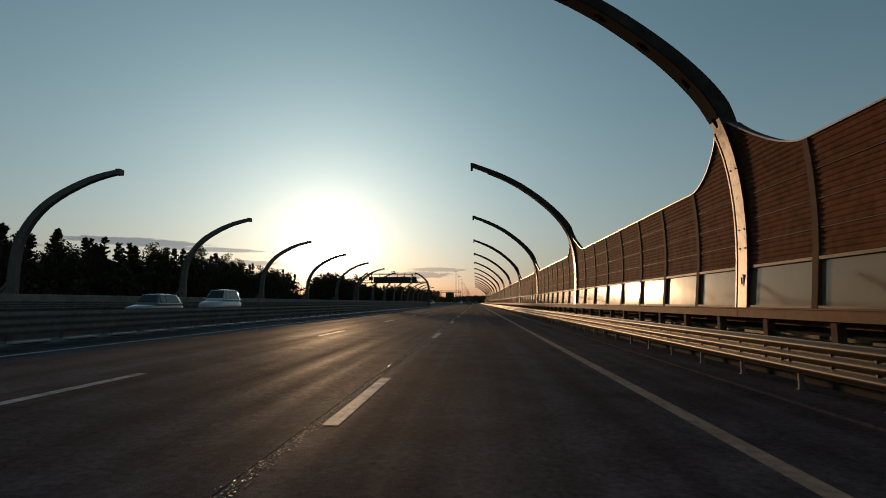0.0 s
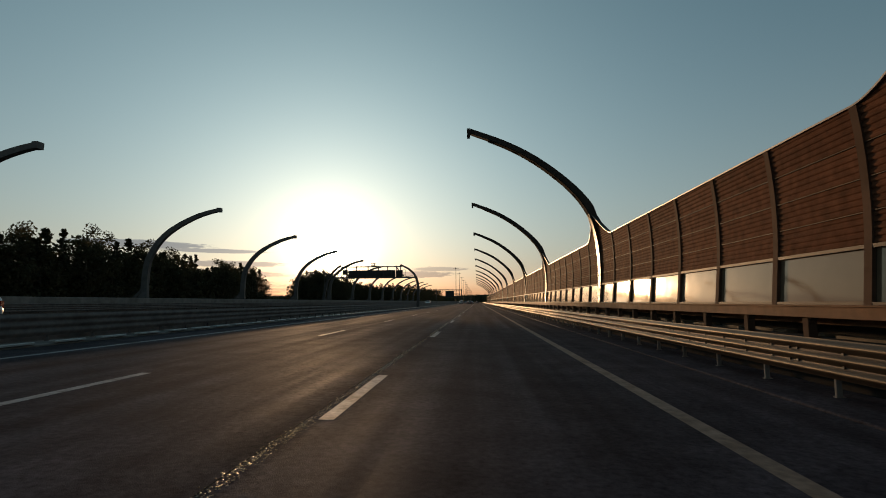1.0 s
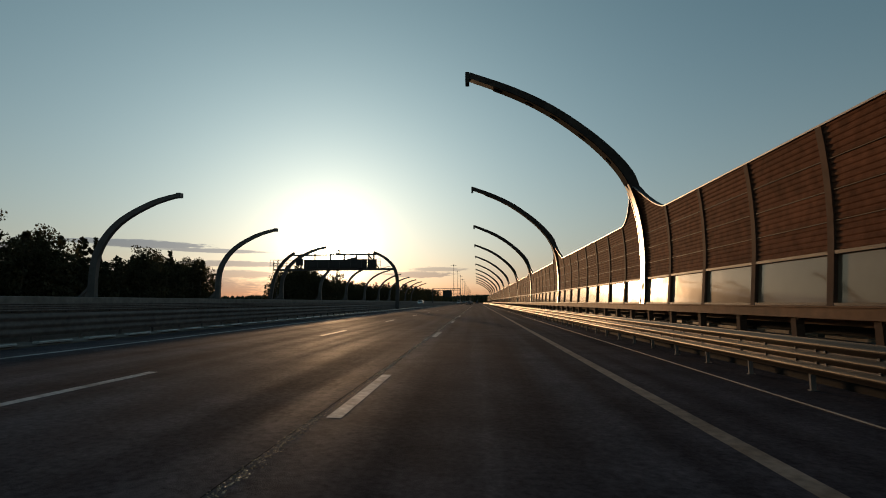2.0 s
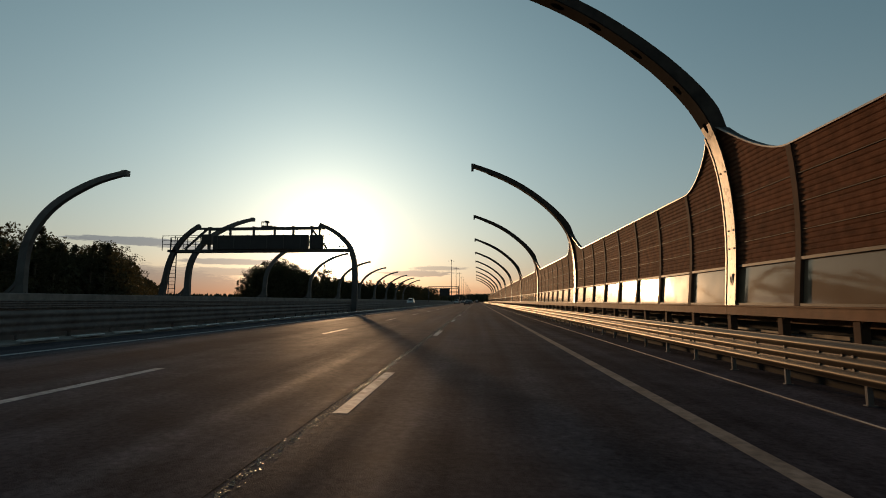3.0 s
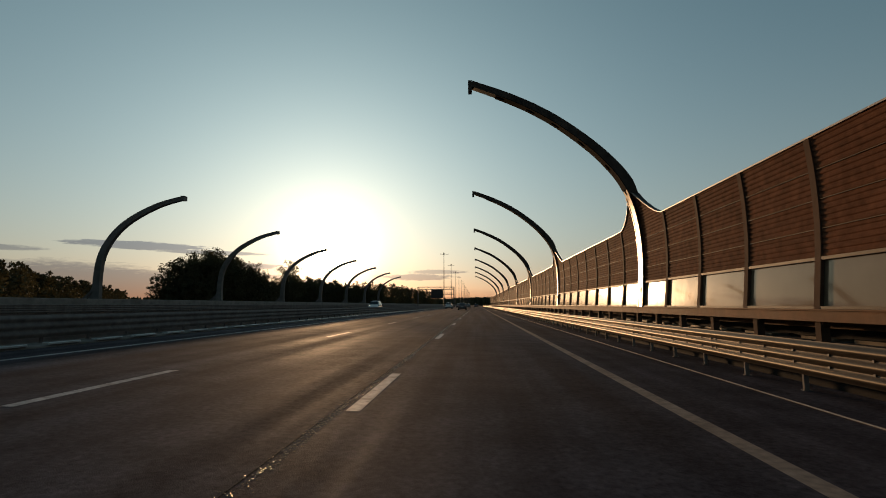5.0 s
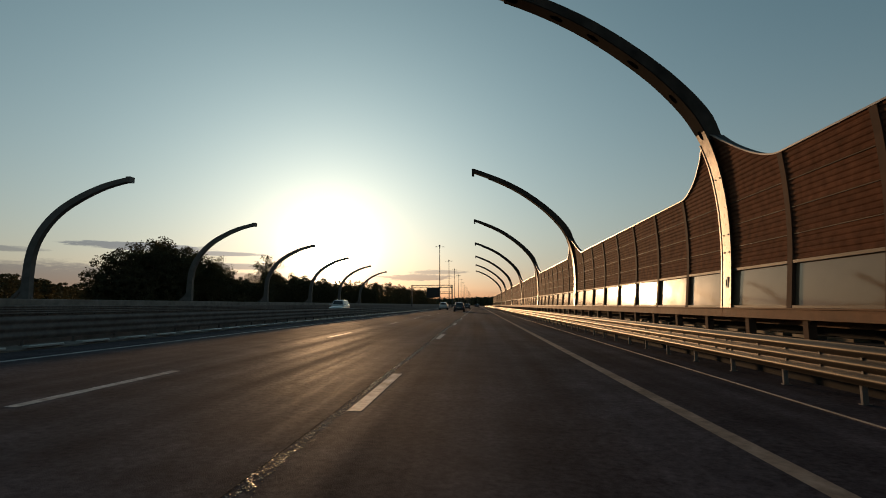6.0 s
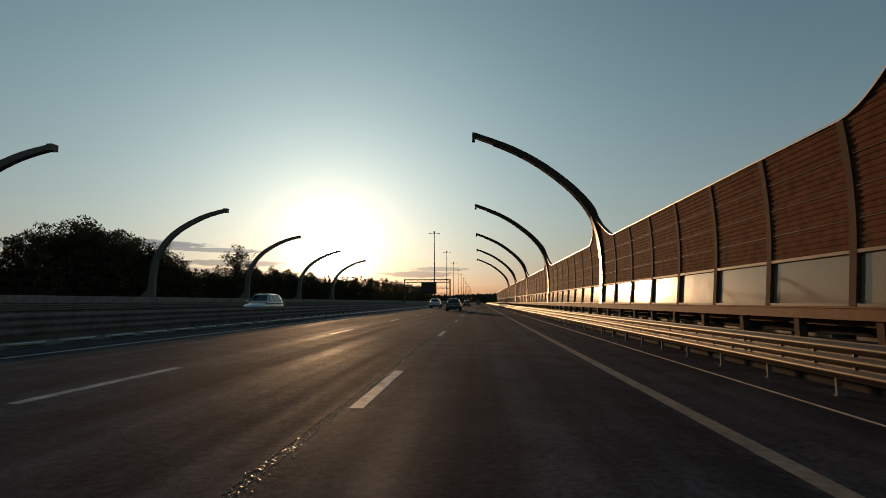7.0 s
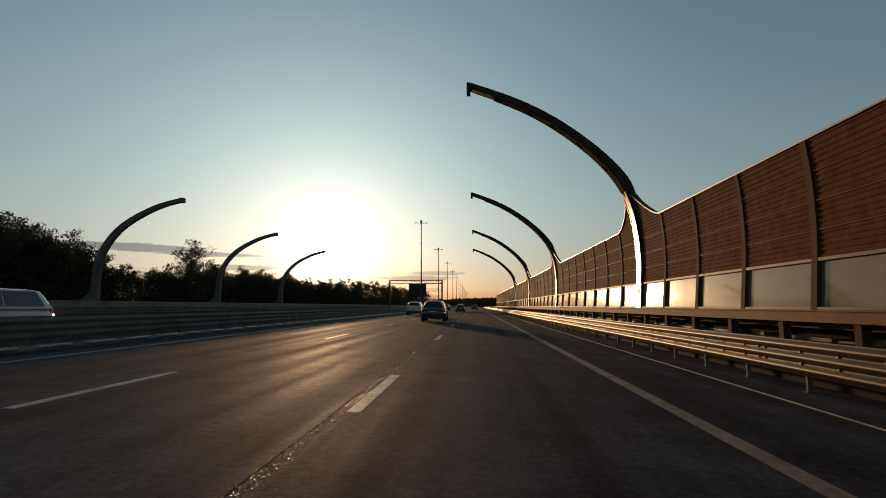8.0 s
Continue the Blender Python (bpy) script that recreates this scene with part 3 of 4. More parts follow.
# ---- arches over the carriageway ----
def build_arch():
    a = empty("light_arch", label="curved grey steel arch leaning over the carriageway", category="arch", group="arches along the barrier")
    zs = [0.98 + 3.9 * k / 10 for k in range(11)] + [5.15 + (9.10 - 5.15) * (1 - (1 - k / 44) ** 1.4) for k in range(45)]
    pts = [Vector((bow(z), 0, z)) for z in zs]
    for _ in range(12):
        pts = [pts[0]] + [(pts[i - 1] + 2 * pts[i] + pts[i + 1]) / 4 for i in range(1, len(pts) - 1)] + [pts[-1]]
    n = len(pts)
    run, out = [0.0], []
    for i in range(1, n):
        run.append(run[-1] + (pts[i] - pts[i - 1]).length)
    for i in range(n):
        d = (pts[min(i + 1, n - 1)] - pts[max(i - 1, 0)]).normalized()
        out.append(Vector((d.z, 0, -d.x)))
    u = [r / run[-1] for r in run]
    # the outer edge lies this far behind the wall's face; the girder narrows towards its tip
    back = [float(np.interp(v, (0, 0.3, 0.4, 0.7, 1), (0.13, 0.19, 0.31, 0.28, 0.21))) for v in u]
    deep = [float(np.interp(v, (0, 0.3, 0.4, 0.55, 1), (0.16, 0.20, 0.35, 0.29, 0.22))) for v in u]
    mid = [q + o * (bk - dp / 2) for q, o, bk, dp in zip(pts, out, back, deep)]
    inner = [q + o * (bk - dp - 0.012) for q, o, bk, dp in zip(pts, out, back, deep)]
    start = next(i for i in range(n) if pts[i].z > 4.75)
    s = Soup()
    s.bar(mid[start:], [0.40 - 0.10 * (v - 0.4) / 0.6 for v in u[start:]], deep[start:])
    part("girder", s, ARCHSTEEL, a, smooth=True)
    s = Soup()
    s.bar(mid[:start + 2], 0.20, deep[:start + 2])
    part("web", s, ARCHSTEEL, a, smooth=True)
    # flange on the road side: bare galvanised column below, shade-darkened soffit of the girder above
    stop = next(i for i in range(n) if run[-1] - run[i] < 0.95)
    wide = [0.35 if v < 0.3 else 0.35 + 0.09 * min(1, (v - 0.3) / 0.1) - 0.12 * max(0, v - 0.4) for v in u]
    face = [q + Vector((0, -0.015, 0)) for q in inner]
    s = Soup()
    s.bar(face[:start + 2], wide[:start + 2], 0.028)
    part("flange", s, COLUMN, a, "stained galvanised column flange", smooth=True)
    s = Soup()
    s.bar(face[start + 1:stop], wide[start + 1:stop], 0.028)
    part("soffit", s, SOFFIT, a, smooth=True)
    s = Soup()
    s.bar([q + Vector((0, 0.225, 0)) for q in inner[:start + 1]], 0.05, 0.05)
    part("edge_lip", s, COLUMN, a, smooth=True)
    s = Soup()
    s.box(-0.31, -0.17, -0.16, 0.16, 8.90, 9.30)
    part("end_cap", s, ARCHSTEEL, a)
    # oval openings along the soffit, near-black discs for the shade inside
    for k in range(6):
        at = 4.15 + 1.16 * k
        i = min(range(n), key=lambda m: abs(run[m] - at))
        if i >= stop - 1:
            break
        d, nrm = (pts[i + 1] - pts[i - 1]).normalized(), -out[i]
        h = Soup()
        c = inner[i] + nrm * 0.0145 + Vector((0, -0.015, 0))
        ring = [c + d * 0.17 * math.cos(w) + Vector((0, 0.065, 0)) * math.sin(w) for w in [2 * math.pi * m / 16 for m in range(16)]]
        h.rings([ring, [r + nrm * 0.003 for r in ring]], True)
        part("opening", h, HOLE, a)
    s = Soup()
    x = inner[2].x - 0.014
    s.box(x - 0.022, x + 0.004, -0.075, 0.045, 1.56, 1.80, 0.006)
    hatch = part("cable_hatch", s, KERB_WHITE, a, "small pale cable hatch near the foot")
    s = Soup()
    s.box(x - 0.027, x - 0.02, -0.035, 0.005, 1.60, 1.74)
    part("slot", s, HOLE, hatch)
    for z in (2.35, 2.75, 4.05):
        for y in (-0.12, 0.09):
            xx = float(np.interp(z, [q.z for q in inner], [q.x for q in inner])) - 0.014
            part("bolt", Soup().box(xx - 0.012, xx + 0.004, y - 0.018, y + 0.018, z - 0.018, z + 0.018), ARCHSTEEL, a)
    return a


first = build_arch()
first.location = (0, -BAY, 0)
for k in range(0, 15):
    copy_thing(first, pose(0, k * BAY, 0))


# ---- steel guard rails ----
def w_profile(z0, crests=2, height=0.278, n=12):
    """Rounded corrugations, 0.06 m deep."""
    out = []
    for k in range(n * crests + 1):
        v = k / (n * crests)
        out.append((-0.008 - 0.052 * (0.5 - 0.5 * math.cos(2 * crests * math.pi * v)) ** 0.85, z0 + height * v))
    return out


def rail_mesh(length, z0, flip=1, mat=None, crests=2, height=0.278):
    s = Soup()
    pr = w_profile(z0, crests, height)
    loop = pr + [(x + 0.006, z) for x, z in reversed(pr)]
    s.rings([[(flip * x, y, z) for x, z in loop] for y in (0, length)], True)
    return fixed(s.mesh("rail_beam", mat or GALV, True))


def bolt_mesh(length, zs, flip=1):
    """Bolt heads in the valleys of a rail, with a double row at the splice."""
    s = Soup()
    for z in zs:
        for y in [0.07] + [0.52 + 0.78 * k for k in range(5)] + [length - 0.12]:
            s.box(min(flip * -0.012, flip * -0.026), max(flip * -0.012, flip * -0.026), y - 0.017, y + 0.017, z - 0.016, z + 0.016)
    return fixed(s.mesh("rail_bolts", DARKSTEEL))


def rail_post(height, flip=1, mat=None):
    s = Soup()
    s.box(0.02, 0.09, -0.02, 0.02, 0.0, height)
    s.box(0.0, 0.12, -0.035, 0.035, 0.0, 0.012)
    s.box(0.0, 0.02, -0.09, 0.09, height - 0.4, height - 0.1)
    if flip < 0:
        s.v = [(-x, y, z) for x, y, z in s.v]
    return fixed(s.mesh("rail_post", mat or GALV))


rail_e = empty("guard_rail_east", label="galvanised double-beam steel guard rail on short posts", category="guard rail", kind="structure")
bm_, bo_, pm_ = rail_mesh(4.68, 0.185, 1, GALV, 3, 0.50), bolt_mesh(4.68, (0.352, 0.518)), rail_post(0.72, 1, CONCRETE)
for k in range(105):
    beam = part("rail_beam", bm_, GALV, rail_e, at=(4.66, -35.6 + 4.68 * k, 0))
    if k < 60:
        part("rail_bolts", bo_, DARKSTEEL, beam)
for k in range(290):
    part("rail_post", pm_, GALV, rail_e, at=(4.66, -35.757 + 1.633 * k, -0.055))

# paved edge under the guard rail, with a pale lit-line strip on the far part
s = Soup()
s.rings([[(4.05, y, -0.4), (4.055, y, -0.065), (4.075, y, -0.055), (5.2, y, -0.055), (5.2, y, -0.4)] for y in (-80, 700)], True)
tagged(part("kerb_east", s, ASPHALT), "dark paved edge slab below the guard rail", "kerb", kind="structure")
# Pale strip added for the light on the kerb edge, from y 38 only.
s = Soup()
s.box(4.048, 4.058, 38, 700, -0.073, -0.0595)
tagged(part("lit_line_strip", s, PALE), "narrow pale strip drawn as the lit line along the kerb", "kerb edge", kind="structure")

# ---- median ----
s = Soup()
s.rings([[(-10.3, y, -0.3), (-10.31, y, 0.25), (-10.35, y, 0.28), (-12.65, y, 0.28), (-12.69, y, 0.25), (-12.7, y, -0.3)] for y in (-80, 1000)], True)
median = tagged(part("median_kerb", s, CONCRETE), "raised grey concrete median strip", "median", kind="structure")
s = Soup()
s.box(-10.46, -10.26, 0, 1.0, 0.28, 0.335, 0.02)
km = fixed(s.mesh("kerb_block", KERB_WHITE))
for k in range(290):
    part("kerb_block", km, KERB_WHITE, median, at=(0, -31.5 + 1.56 * k, 0))
rail_m = empty("guard_rail_median", label="dull steel guard rail along both sides of the median", category="guard rail", kind="structure")
bl, br, pl, pr_ = rail_mesh(4.68, 0.42, -1, DULLRAIL, 3, 0.56), rail_mesh(4.68, 0.42, 1, DULLRAIL, 3, 0.56), rail_post(0.68, -1, DULLRAIL), rail_post(0.68, 1, DULLRAIL)
for k in range(96):
    y = -31.1 + 4.68 * k
    part("rail_beam", bl, GALV, rail_m, at=(-10.95, y, 0))
    part("rail_beam", br, GALV, rail_m, at=(-12.2, y, 0))
for k in range(150):
    y = -30.9 + 1.56 * k
    part("rail_post", pl, GALV, rail_m, at=(-10.95, y, 0.28))
    part("rail_post", pr_, GALV, rail_m, at=(-12.2, y, 0.28))

# low dark concrete wall between the two rails
s = Soup()
s.rings([[(-11.3, y, 0.28), (-11.38, y, 0.42), (-11.46, y, 0.80), (-11.66, y, 0.80), (-11.74, y, 0.42), (-11.82, y, 0.28)] for y in (-80, 283)], True)
tagged(part("median_wall", s, CONCRETE), "low dark concrete wall between the median rails", "median wall", kind="structure")

# far side of the opposite carriageway
s = Soup()
s.rings([[(-27.2, y, -0.8), (-27.2, y, 0.30), (-27.25, y, 0.35), (-27.52, y, 0.35), (-27.56, y, 1.66), (-27.60, y, 1.70), (-29.46, y, 1.70), (-29.5, y, 1.66), (-29.5, y, -0.8)] for y in (-80, 1000)], True)
tagged(part("parapet_west", s, CONCRETE), "chest-high grey concrete parapet of the opposite carriageway", "parapet", kind="structure")
rail_w = empty("guard_rail_west", label="galvanised steel guard rail beyond the opposite carriageway", category="guard rail", kind="structure")
bw, pw = rail_mesh(4.0, 0.75, -1, DULLRAIL, 4, 0.55), rail_post(0.9, -1, DULLRAIL)
for k in range(100):
    part("rail_beam", bw, GALV, rail_w, at=(-27.36, -60 + 4 * k, 0))
for k in range(200):
    part("rail_post", pw, GALV, rail_w, at=(-27.36, -59 + 2 * k, 0.35))


def build_left_arch():
    a = empty("light_arch", label="free-standing curved grey steel lamp arch with braced foot", category="arch", group="arches beyond the opposite carriageway")
    prof = [(1.735, -24.92), (2.2, -24.93), (3.0, -24.95), (4.4, -24.87), (5.2, -24.55), (5.95, -24.1), (6.7, -23.4), (7.3, -22.5), (7.75, -21.6), (8.05, -20.9), (8.28, -20.1), (8.44, -19.35)]
    pts = [Vector((x, 0, z)) for z, x in prof]
    dense = []
    for i in range(len(pts) - 1):
        for k in range(4):
            dense.append(pts[i].lerp(pts[i + 1], k / 4))
    dense.append(pts[-1])
    for _ in range(5):
        dense = [dense[0]] + [(dense[i - 1] + 2 * dense[i] + dense[i + 1]) / 4 for i in range(1, len(dense) - 1)] + [dense[-1]]
    n = len(dense)
    s = Soup()
    s.bar(dense, 0.3, [0.52 - 0.28 * (i / n) for i in range(n)])
    part("girder", s, LEFTSTEEL, a, smooth=True)
    s = Soup()
    s.box(-19.5, -19.22, -0.18, 0.18, 8.27, 8.58)
    part("end_cap", s, LEFTSTEEL, a)
    s = Soup()
    s.bar([(-25.05, 0, 2.75), (-25.35, 0, 2.25), (-25.85, 0, 1.77)], 0.14, [0.1, 0.16, 0.2])
    part("brace", s, LEFTSTEEL, a)
    for q in (((-25.1, 2.45), (-25.6, 1.76), (-25.1, 1.76)), ((-24.72, 2.2), (-24.72, 1.76), (-24.6, 1.76))):
        s = Soup()
        s.rings([[(x, y, z) for x, z in q] for y in (-0.02, 0.02)], True)
        part("gusset", s, LEFTSTEEL, a)
    s = Soup()
    s.box(-26.05, -24.56, -0.35, 0.35, 1.722, 1.765)
    part("base_plate", s, LEFTSTEEL, a)
    return a


left = build_left_arch()
left.location, left.scale = (0, -BAY, -0.36), (1.125, 1.125, 1.125)
for k in range(0, 15):
    copy_thing(left, pose(0, k * BAY, -0.36))

# ---- lamp masts on the median ----
def build_mast():
    a = empty("lamp_mast", label="tall slender grey lamp mast with a crown of lamps", category="lamp mast", group="masts on the median")
    s = Soup()
    s.tube([(0, 0, 0.28), (0, 0, 7), (0, 0, 13.5), (0, 0, 19.3)], [0.2, 0.16, 0.12, 0.08], 10)
    part("pole", s, STEEL, a, smooth=True)
    s = Soup()
    s.box(-0.25, 0.25, -0.25, 0.25, 0.28, 0.34)
    part("base_plate", s, STEEL, a)
    s = Soup()
    s.tube([(0, 0, 19.2), (0, 0, 19.85)], 0.22, 10)
    part("hub", s, DARKSTEEL, a)
    for k in range(4):
        u = Vector((math.cos(k * math.pi / 2 + .2), math.sin(k * math.pi / 2 + .2), 0))
        s = Soup()
        s.bar([u * 0.1 + Vector((0, 0, 19.2)), u * 1.0 + Vector((0, 0, 19.28))], 0.08, 0.08)
        arm = part("arm", s, DARKSTEEL, a)
        s = Soup()
        s.bar([u * 0.8 + Vector((0, 0, 19.25)), u * 1.1 + Vector((0, 0, 19.3)), u * 1.5 + Vector((0, 0, 19.26))], [0.2, 0.3, 0.2], [0.1, 0.16, 0.08])
        part("lamp_head", s, DARKSTEEL, arm)
    return a


mast = build_mast()
mast.location = (-11.6, 289, 0)
for k in range(1, 14):
    copy_thing(mast, pose(-11.6, 289 + 52.3 * k, 0))


# ---- gantries over the opposite carriageway ----
def build_gantry():
    g = empty("sign_gantry", (0, 104.0, -0.24), label="dark steel gantry with curved legs, walkway and message board", category="gantry")
    g.scale = (1.125, 1.125, 1.125)
    legs = [[(-9.46, 0.47), (-9.42, 3.0), (-9.45, 4.2), (-9.75, 5.35), (-10.2, 5.95), (-10.95, 6.62), (-11.6, 6.98), (-12.3, 7.28)],
            [(-24.9, 1.74), (-24.78, 2.6), (-24.5, 4.2), (-24.1, 5.25), (-23.45, 6.2), (-22.8, 6.8), (-22.05, 7.3)]]
    for lg in legs:
        s = Soup()
        line = [Vector((x, 0, z)) for x, z in lg]
        line = [line[i].lerp(line[i + 1], k / 5) for i in range(len(line) - 1) for k in range(5)] + [line[-1]]
        for _ in range(8):
            line = [line[0]] + [(line[i - 1] + 2 * line[i] + line[i + 1]) / 4 for i in range(1, len(line) - 1)] + [line[-1]]
        s.bar(line, 0.3, [0.43 - 0.17 * i / len(line) for i in range(len(line))])
        part("leg", s, DARKSTEEL, g, smooth=True)
        x = lg[0][0]
        s = Soup()
        s.box(x - 0.36, x + 0.36, -0.35, 0.35, lg[0][1] - 0.015, lg[0][1] + 0.04)
        part("base_plate", s, DARKSTEEL, g)
    for y in (-0.12, 0.9):
        s = Soup()
        s.box(-22.2, -12.2, y, y + 0.16, 6.94 if y < 0 else 7.02, 7.10)
        part("top_beam", s, DARKSTEEL, g)
    s = Soup()
    s.box(-24.55, -10.0, -0.15, 1.1, 5.18, 5.36)
    part("walkway", s, DARKSTEEL, g)
    s = Soup()
    s.box(-20.75, -13.13, -0.35, 0.05, 5.34, 6.44, 0.03)
    board = part("message_board", s, SIGNBACK, g, "flat dark casing of the message board")
    for k in range(6):
        s = Soup()
        x = -20.4 + 1.33 * k
        s.box(x, x + 0.06, -0.375, -0.345, 5.42, 6.38)
        part("casing_rib", s, DARKSTEEL, board)
    s = Soup()
    s.box(-13.0, -12.0, -0.35, 0.1, 5.36, 6.42, 0.03)
    part("side_board", s, SIGNBACK, g)
    s = Soup()
    s.box(-21.75, -20.95, -0.3, 0.1, 5.75, 6.55, 0.03)
    part("control_box", s, SIGNBACK, g)
    for x in (-21.2, -19.5, -17.6, -15.9, -14.4, -12.92, -12.3):
        s = Soup()
        s.box(x - 0.07, x + 0.07, -0.1, 0.04, 5.36, 7.0)
        part("hanger", s, DARKSTEEL, g)
        s = Soup()
        s.box(x - 0.09, x + 0.09, -0.16, 1.1, 7.08, 7.15)
        part("bracket", s, DARKSTEEL, g)
    for a, b in (((-23.2, 5.4), (-21.4, 7.0)), ((-13.0, 7.0), (-11.7, 5.4))):
        s = Soup()
        s.bar([(a[0], 0, a[1]), (b[0], 0, b[1])], 0.14, 0.14)
        part("brace", s, DARKSTEEL, g)
    for x0, x1 in ((-25.0, -21.9), (-11.95, -11.45), (-21.0, -12.2)):
        r = Soup()
        for z in (5.75, 6.1, 6.45):
            if x0 < -13:
                r.box(x0, x1, 1.0, 1.03, z, z + 0.04)
            if x0 < -24 or x0 > -13:
                r.box(x0, x1, -0.15, -0.12, z, z + 0.04)
        n = max(1, int((x1 - x0) / 0.9))
        for k in range(n + 1):
            x = x0 + (x1 - x0) * k / n
            for y in ((-0.15, 1.0) if x0 < -13 else (-0.15,)):
                r.box(x - 0.02, x + 0.02, y, y + 0.04, 5.3, 6.5)
        part("railing", r, DARKSTEEL, g)
    lad = Soup()
    for x in (-25.15, -24.6):
        lad.box(x - 0.03, x + 0.03, 1.15, 1.2, 1.73, 6.5)
    for k in range(15):
        lad.box(-25.15, -24.6, 1.16, 1.19, 2.0 + 0.3 * k, 2.04 + 0.3 * k)
    part("ladder", lad, DARKSTEEL, g)
    s = Soup()
    s.box(-16.62, -16.50, 0, 0.1, 7.09, 7.56)
    s.box(-16.95, -16.15, -0.05, 0.15, 7.09, 7.22)
    part("sensor_mast", s, DARKSTEEL, g)
    s = Soup()
    s.rings([[(-16.70, -0.12, 7.46), (-16.44, -0.12, 7.46), (-16.42, -0.12, 7.60), (-16.72, -0.12, 7.62)], [(-16.66, 0.22, 7.46), (-16.46, 0.22, 7.46), (-16.45, 0.22, 7.58), (-16.67, 0.22, 7.58)]], True)
    part("camera_box", s, SIGNBACK, g)
    cage = Soup()
    hoop = [(-16.95 + 0.22 * math.cos(u), 0.35 + 0.22 * math.sin(u)) for u in [2 * math.pi * k / 12 for k in range(13)]]
    for z in (7.25, 7.58):
        cage.tube([(x, y, z) for x, y in hoop], 0.02, 5)
    for x, y in hoop[:12:3]:
        cage.tube([(x, y, 6.95), (x, y, 7.58)], 0.018, 5)
    part("ladder_cage", cage, DARKSTEEL, g)
    cab = Soup()
    for lift, sag in ((0.0, 0.07), (0.06, 0.03)):
        cab.tube([(-11.45 + 1.25 * u, -0.1, 5.44 + lift - sag * math.sin(math.pi * u * 2)) for u in [k / 10 for k in range(11)]], 0.022, 5)
    part("cable", cab, DARKPLASTIC, g)
    return g


build_gantry()


def build_portal():
    g = empty("sign_gantry", (0, 335.0, -0.24), label="straight lattice gantry with a dark sign board", category="gantry")
    g.scale = (1.125, 1.125, 1.125)
    for x in (-23.3, -8.95):
        s = Soup()
        s.box(x - 0.2, x + 0.2, -0.2, 0.2, 0.42, 8.3)
        part("leg", s, DARKSTEEL, g)
    for z in (7.3, 8.2):
        s = Soup()
        s.box(-23.5, -8.75, -0.15, 0.15, z, z + 0.22)
        part("chord", s, DARKSTEEL, g)
    for k in range(13):
        s = Soup()
        x = -23.3 + 1.1 * k
        s.bar([(x, 0, 7.4 if k % 2 else 8.3), (x + 1.1, 0, 8.3 if k % 2 else 7.4)], 0.1, 0.1)
        part("lattice_bar", s, DARKSTEEL, g)
    s = Soup()
    s.box(-18.0, -13.2, -0.45, -0.2, 3.9, 7.3, 0.03)
    part("sign_board", s, SIGNBACK, g)
    for z in (3.4, 5.3):
        for lift in (0.0, 0.6):
            s = Soup()
            s.box(-13.2, -8.95, -0.1, 0.1, z + lift, z + lift + 0.13)
            part("strut", s, DARKSTEEL, g)
        for k in range(6):
            s = Soup()
            x = -13.2 + 0.708 * k
            s.bar([(x, 0, z + (0.1 if k % 2 else 0.65)), (x + 0.708, 0, z + (0.65 if k % 2 else 0.1))], 0.07, 0.07)
            part("lattice_bar", s, DARKSTEEL, g)
    return g


build_portal()


# ---- trees ----
def leaf_clump(s, c, r, rng, n, flat=0.7, size=(0.18, 0.42)):
    for _ in range(n):
        while True:
            d = Vector((rng.uniform(-1, 1), rng.uniform(-1, 1), rng.uniform(-1, 1)))
            if d.length < 1:
                break
        q = c + Vector((d.x * r, d.y * r, d.z * r * flat))
        u = Vector((rng.gauss(0, 1), rng.gauss(0, 1), rng.gauss(0, 1))).normalized()
        w = u.cross(Vector((rng.gauss(0, 1), rng.gauss(0, 1), rng.gauss(0, 1)))).normalized()
        a, b = rng.uniform(*size), rng.uniform(*size) * 0.6
        s.add([q - u * a, q + w * b, q + u * a, q - w * b], [(0, 1, 2, 3)])


